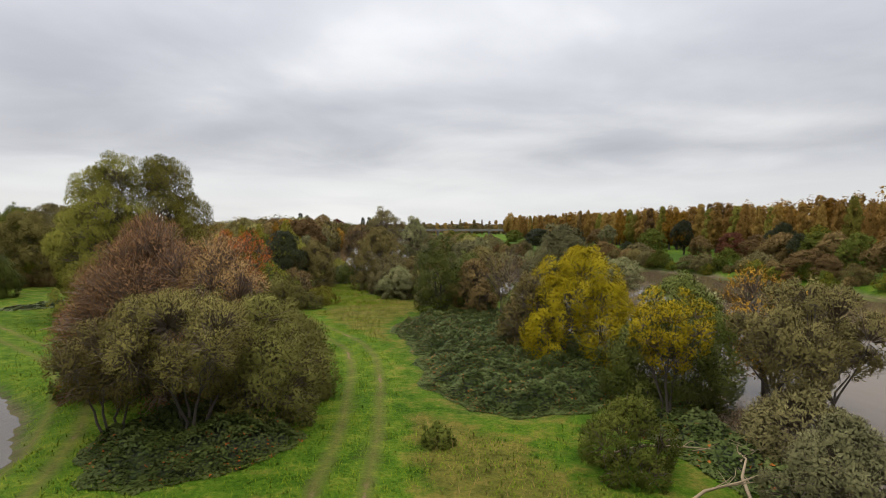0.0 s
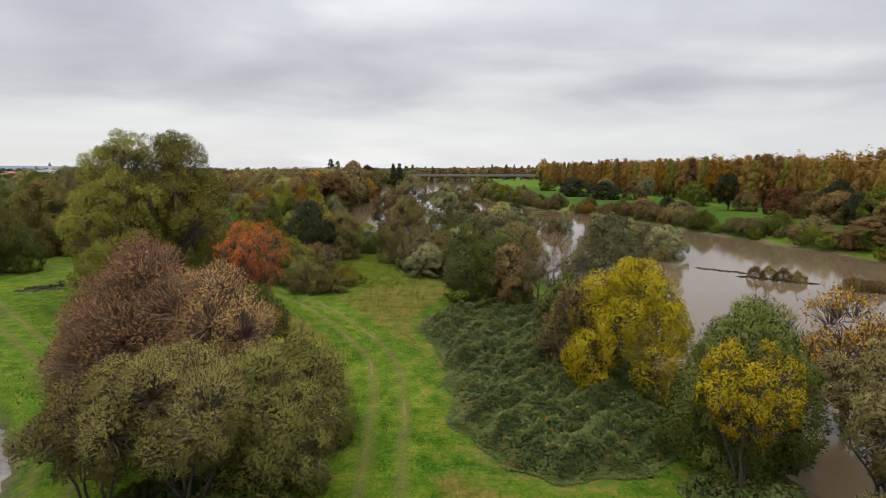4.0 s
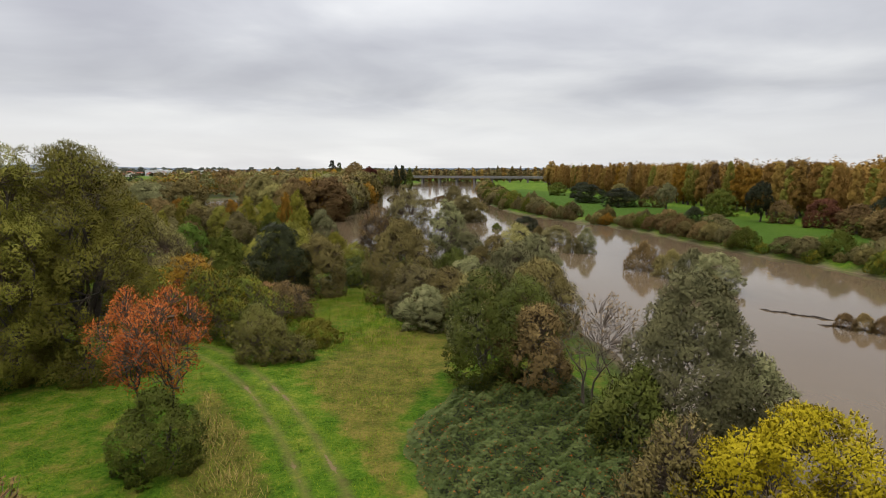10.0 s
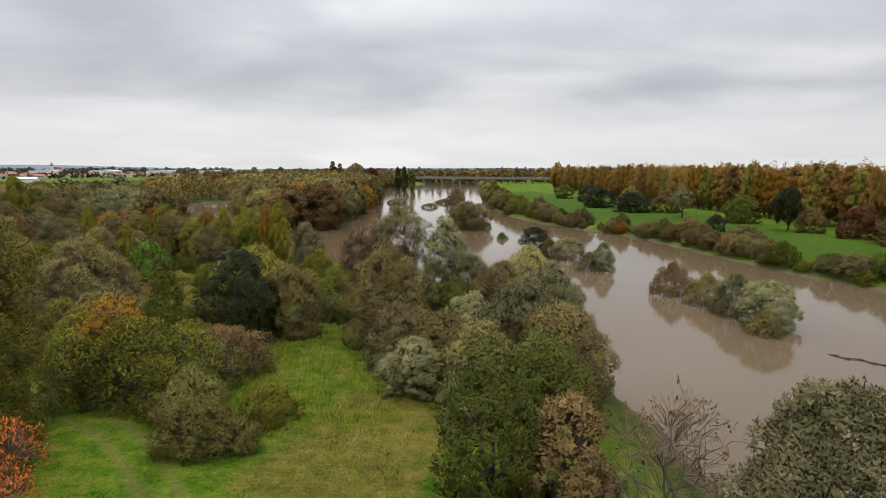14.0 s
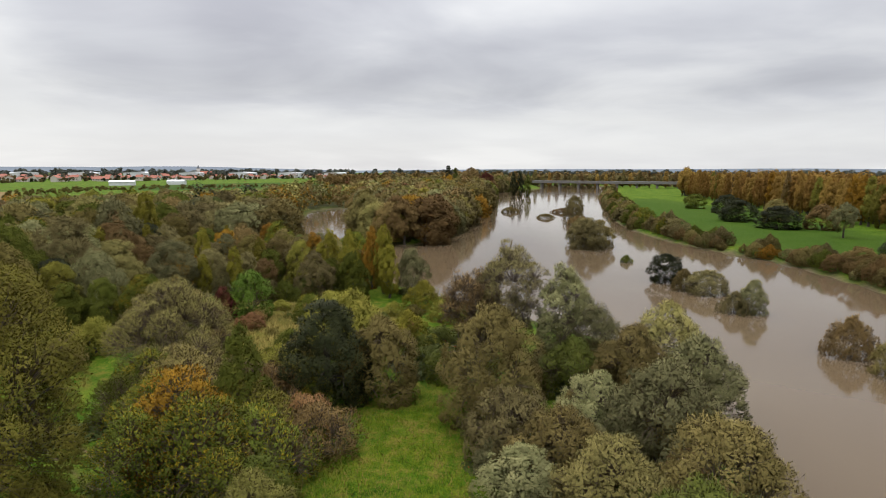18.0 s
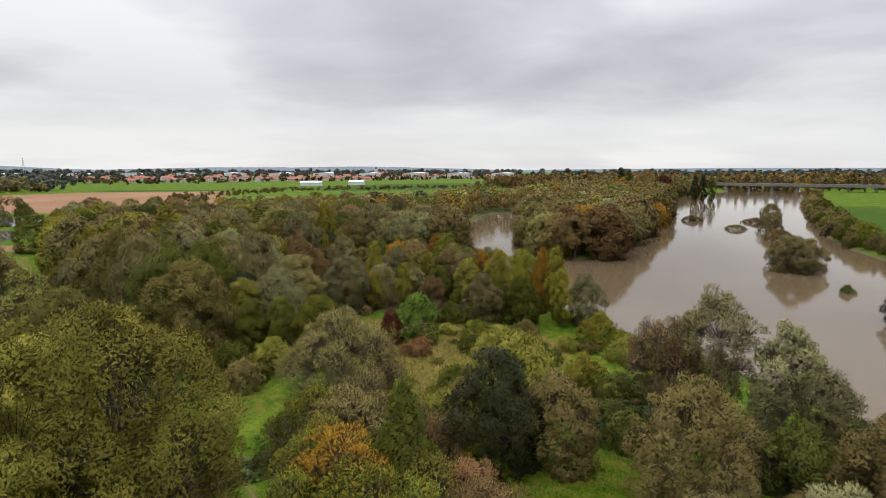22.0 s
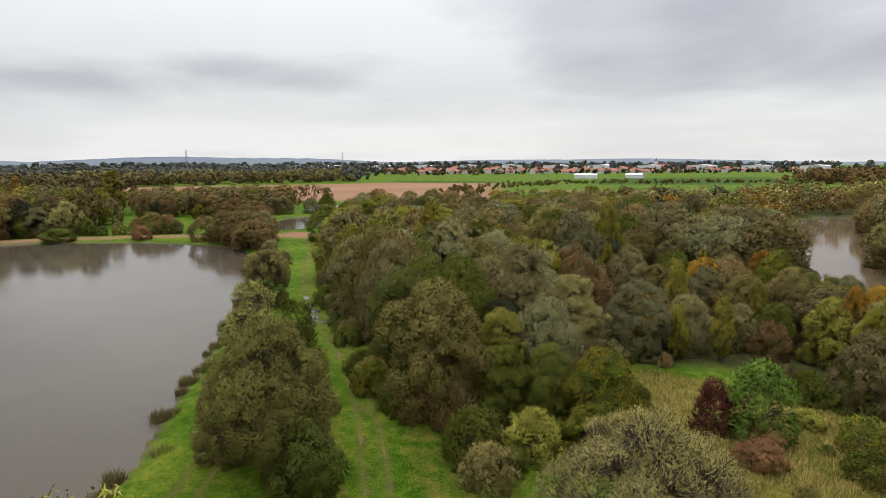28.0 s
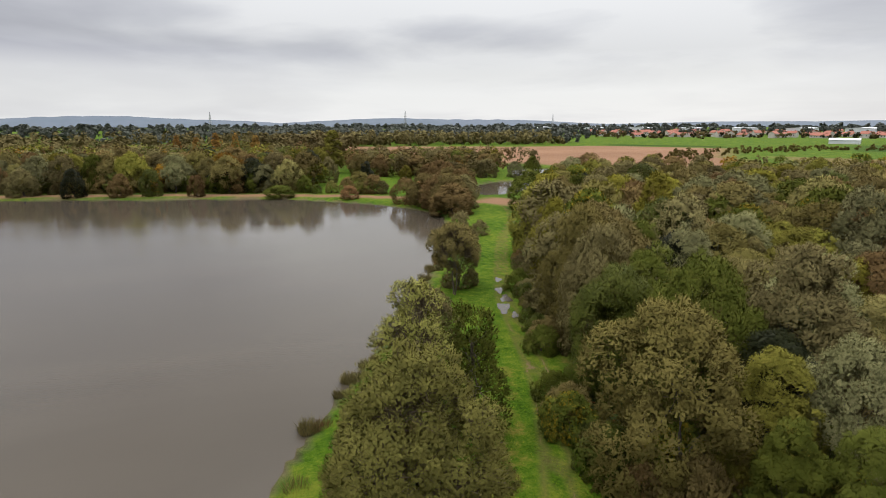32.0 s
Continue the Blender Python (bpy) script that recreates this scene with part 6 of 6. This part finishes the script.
def bramble_patch(label, poly, height, per, seed, size=(0.17, 0.14)):
    """A bank of brambles: a heaped mound with single leaves over it."""
    rng = np.random.default_rng(seed)
    p = np.asarray(poly, float)
    lo, hi = p.min(0), p.max(0)
    n = int((hi[0] - lo[0]) * (hi[1] - lo[1]) * per)
    x, y = rng.uniform(lo[0], hi[0], n), rng.uniform(lo[1], hi[1], n)
    d = -signed(poly, x, y) + 0.35 * waves(x, y, 0.9, seed) + 0.55 * waves(x, y, 2.3, seed + 1) - 0.3
    keep = d > 0
    x, y, d = x[keep], y[keep], d[keep]

    def top(x, y, d):
        return height * smooth_step(0, 1.6, d) * (0.72 + 0.5 * waves(x, y, 0.8, seed) + 0.25 * waves(x, y, 0.3, seed + 2))

    z = terrain(x, y) + np.maximum(0.05, top(x, y, d)) * rng.uniform(0.8, 1.06, len(x))
    nn = unit(rng, len(x)) * 0.5 + np.array([0, 0, 0.8])
    nn /= np.linalg.norm(nn, axis=1)[:, None]
    v, f = blades(np.stack([x, y, z], 1), nn, size[0], size[1] * 0.9, rng)
    slope = np.stack([(top(x - 0.15, y, d) - top(x + 0.15, y, d)) / 0.3, (top(x, y - 0.15, d) - top(x, y + 0.15, d)) / 0.3, np.full(len(x), 0.8)], 1)
    soft = slope / np.linalg.norm(slope, axis=1)[:, None] + nn * 0.35
    root = thing("bramble_patch", label, "brambles", float(p[:, 0].mean()), float(p[:, 1].mean()), 0)
    base = np.array([p[:, 0].mean(), p[:, 1].mean(), 0])
    tagged(part("leaf_cover", mesh_of("leaf_cover", v - base, f, FOL["bramble"], soft=soft / np.linalg.norm(soft, axis=1)[:, None]), None, root), kind="stuff")
    # One closed sheet for the canes; its dark colour paints the shade between leaves.
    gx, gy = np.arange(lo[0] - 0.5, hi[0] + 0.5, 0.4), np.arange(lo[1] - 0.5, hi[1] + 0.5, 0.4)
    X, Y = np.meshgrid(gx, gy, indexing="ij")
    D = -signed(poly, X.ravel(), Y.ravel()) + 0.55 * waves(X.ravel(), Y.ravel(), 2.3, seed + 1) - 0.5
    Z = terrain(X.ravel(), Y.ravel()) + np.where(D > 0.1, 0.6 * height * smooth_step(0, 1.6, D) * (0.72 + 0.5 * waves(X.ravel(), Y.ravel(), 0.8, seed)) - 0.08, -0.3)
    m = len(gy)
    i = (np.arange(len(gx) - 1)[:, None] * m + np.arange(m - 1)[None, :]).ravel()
    part("cane_tangle", mesh_of("cane_tangle", np.stack([X.ravel(), Y.ravel(), Z], 1) - base, np.stack([i, i + m, i + m + 1, i + 1], 1), SHADED_CANES, True), None, root, "mound for the canes under the leaves, gap shade put into its dark colour")


# Near-black green: shade in the bramble gaps, put into the base colour.
SHADED_CANES = plain("shaded_bramble_canes", (0.014, 0.020, 0.007), (0.032, 0.040, 0.014), 4.0, 0.95, 0.6)
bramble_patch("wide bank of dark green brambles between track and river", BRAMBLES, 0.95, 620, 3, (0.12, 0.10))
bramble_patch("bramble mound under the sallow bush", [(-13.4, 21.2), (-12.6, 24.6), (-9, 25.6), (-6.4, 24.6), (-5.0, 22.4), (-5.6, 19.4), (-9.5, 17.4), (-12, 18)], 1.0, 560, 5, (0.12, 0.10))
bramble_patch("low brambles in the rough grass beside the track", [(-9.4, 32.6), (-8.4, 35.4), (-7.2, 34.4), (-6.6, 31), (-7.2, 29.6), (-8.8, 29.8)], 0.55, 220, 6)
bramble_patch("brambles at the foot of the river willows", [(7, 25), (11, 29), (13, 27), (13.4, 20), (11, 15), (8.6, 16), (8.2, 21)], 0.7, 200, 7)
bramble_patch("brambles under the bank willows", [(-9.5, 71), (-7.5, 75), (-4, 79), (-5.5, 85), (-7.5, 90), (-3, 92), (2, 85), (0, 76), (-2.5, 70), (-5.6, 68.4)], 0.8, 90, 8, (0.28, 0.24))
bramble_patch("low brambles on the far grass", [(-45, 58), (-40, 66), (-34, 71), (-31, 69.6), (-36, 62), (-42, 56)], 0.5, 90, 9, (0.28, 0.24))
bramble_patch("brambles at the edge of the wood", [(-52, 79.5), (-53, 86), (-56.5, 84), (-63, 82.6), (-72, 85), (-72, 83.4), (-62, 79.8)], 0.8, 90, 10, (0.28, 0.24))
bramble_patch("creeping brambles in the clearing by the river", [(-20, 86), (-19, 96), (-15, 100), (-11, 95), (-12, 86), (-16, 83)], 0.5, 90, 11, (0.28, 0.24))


def tufts(name, label, mat, poly, count, height, seed, avoid=1.0):
    """Blades of grass standing in a meadow."""
    rng = np.random.default_rng(seed)
    p = np.asarray(poly, float)
    lo, hi = p.min(0), p.max(0)
    x, y = rng.uniform(lo[0], hi[0], count), rng.uniform(lo[1], hi[1], count)
    lane = np.minimum(along(TRACK, x, y), along(BANK_TRACK, x, y))
    keep = (signed(poly, x, y) + rng.uniform(0, 2.2, count) < 0) & (np.abs(lane - 0.78) > 0.25) & (lane > avoid) & (signed(RIVER_LINE, x, y) > 0.8) & (signed(POND_LINE, x, y) > 0.2) & (waves(x, y, 1.3, seed) + rng.normal(size=count) * 0.5 > -0.2)
    x, y = x[keep], y[keep]
    n = len(x)
    g = np.stack([x, y, terrain(x, y) - 0.02], 1)
    a = rng.uniform(0, 6.283, n)
    side = np.stack([np.cos(a), np.sin(a), np.zeros(n)], 1) * 0.022
    bend = rng.uniform(0.5, 1.1, n)
    tip = np.stack([-np.sin(a) * bend, np.cos(a) * bend, np.ones(n)], 1) * (height * rng.uniform(0.5, 1.3, n))[:, None]
    v = np.stack([g - side, g + side, g + tip], 1).reshape(-1, 3)
    tagged(new(name, mesh_of(name, v, np.arange(3 * n).reshape(n, 3), FOL[mat], soft=unit(rng, n) * 0.35 + np.array([0, 0, 1.0]))), label, "grass", kind="stuff")


MEADOW = [(-16, 15), (-30, 40), (-46, 58), (-46, 68), (-30, 64), (-22, 60), (-18, 72), (-18, 78), (-12, 84), (-8, 72), (-2, 60), (-4, 47), (-2, 38), (-1, 25), (6, 25), (9, 14), (2, 12), (-10, 12)]
tufts("meadow_grass", "lush green meadow grass", "grass", MEADOW, 300000, 0.13, 1, 0.0)
tufts("meadow_grass", "rough olive-green meadow grass", "grass", [(-18, 60), (-20, 76), (-14, 86), (-6, 84), (-8, 72), (-2, 60)], 60000, 0.2, 11, 0.0)
tufts("dry_grass", "straw-coloured grass tussocks in the meadow", "straw", [(-18, 60), (-20, 76), (-14, 90), (-6, 84), (-8, 72), (-2, 60)], 11000, 0.26, 12, 1.3)
tufts("dry_grass", "tall straw-coloured dry grass", "straw", DRY, 18000, 0.24, 2, 1.3)
tufts("dry_grass", "straw-coloured dry grass beside the sallows", "straw", DRY_WEST, 20000, 0.34, 3, 1.5)
tufts("clearing_grass", "russet dry grass of the clearing", "straw", CLEARING, 60000, 0.4, 4, 1.5)
tufts("track_verge_grass", "green grass along the track through the trees", "grass", [(-44, 66), (-60, 71), (-80, 77), (-100, 82), (-100, 88), (-76, 86), (-60, 80), (-46, 76)], 24000, 0.16, 5, 0.0)

# ---- debris ----
for x, y, turn, ln, lab in [(34.4, 72.4, -35, 7.0, "raft of branches caught in the current"), (30.6, 78.4, -40, 5.0, "floating line of driftwood"), (40.5, 66.5, -30, 4.0, "snag of dead shrubs in the river")]:
    rng = np.random.default_rng(int(x))
    root = thing("driftwood", lab, "driftwood", x, y, -1.05, turn)
    for k in range(7):
        u = (k / 6 - 0.5) * ln
        v, f = tube([(u - 0.8, rng.normal() * 0.2, 0), (u, rng.normal() * 0.3, 0.12), (u + 0.9, rng.normal() * 0.3, 0.05)], [0.05, 0.09, 0.03], 5)
        part("branch", mesh_of("branch", v, f, DARK_BARK, True), None, root)
    if ln != 5.0:
        for k in range(4):
            repeat("drowned_bush", "caught in the current", x + math.cos(radians(turn)) * (k - 1.5) * ln / 5, y + math.sin(radians(turn)) * (k - 1.5) * ln / 5, rng.uniform(1.2, 2.0), 1.1, "shrub", "brown", 2, rng, "drowned bushes", "shrub", z=-1.3)
rng = np.random.default_rng(3)
for x, y, turn in [(8.2, 17.0, 20), (9.6, 18.4, 70), (7.6, 20.4, -20)]:
    root = thing("dead_branch", "bleached fallen branch lying in the grass", "branch", x, y, ground_z(x, y) + 0.25, turn)
    v, f = tube([(-1.6, 0, -0.2), (-0.5, 0.15, 0.15), (0.6, -0.1, 0.35), (1.7, 0.2, 0.3)], [0.06, 0.05, 0.035, 0.012], 6)
    part("bough", mesh_of("bough", v, f, PALE_WOOD, True), None, root)
    for k in range(5):
        b = rng.uniform(-0.6, 1.2)
        v, f = tube([(b, 0.05, 0.2), (b + 0.4, rng.uniform(-0.5, 0.5), 0.45), (b + 0.8, rng.uniform(-0.9, 0.9), 0.5)], [0.022, 0.014, 0.005], 4)
        part("twig", mesh_of("twig", v, f, PALE_WOOD, True), None, root)

for x, y, r, sq in [(-89.5, 83.2, 1.3, 0.5), (-92.8, 84.6, 1.0, 0.6), (-96.4, 85.0, 0.9, 0.5), (-87.0, 83.6, 0.7, 0.5), (-101.0, 86.4, 0.7, 0.6)]:
    n = 26
    a = np.linspace(0, 2 * math.pi, n, endpoint=False)
    rr = r * (1 + 0.25 * np.sin(a * 3 + x) + 0.12 * np.sin(a * 7 + y))
    z = max(ground_z(x + dx, y + dy) for dx in (-0.8, 0, 0.8) for dy in (-0.5, 0, 0.5)) + 0.03
    c, s = math.cos(radians(163)), math.sin(radians(163))
    px, py = rr * np.cos(a) * 1.4, rr * np.sin(a) * sq
    bm = bmesh.new()
    bm.faces.new([bm.verts.new((x + u * c - w * s, y + u * s + w * c, z)) for u, w in zip(px, py)])
    me = bpy.data.meshes.new("puddle")
    bm.to_mesh(me)
    bm.free()
    me.materials.append(POND)
    tagged(new("puddle", me), "rain puddle shining in the track's ruts", "puddle", "puddles on the track")
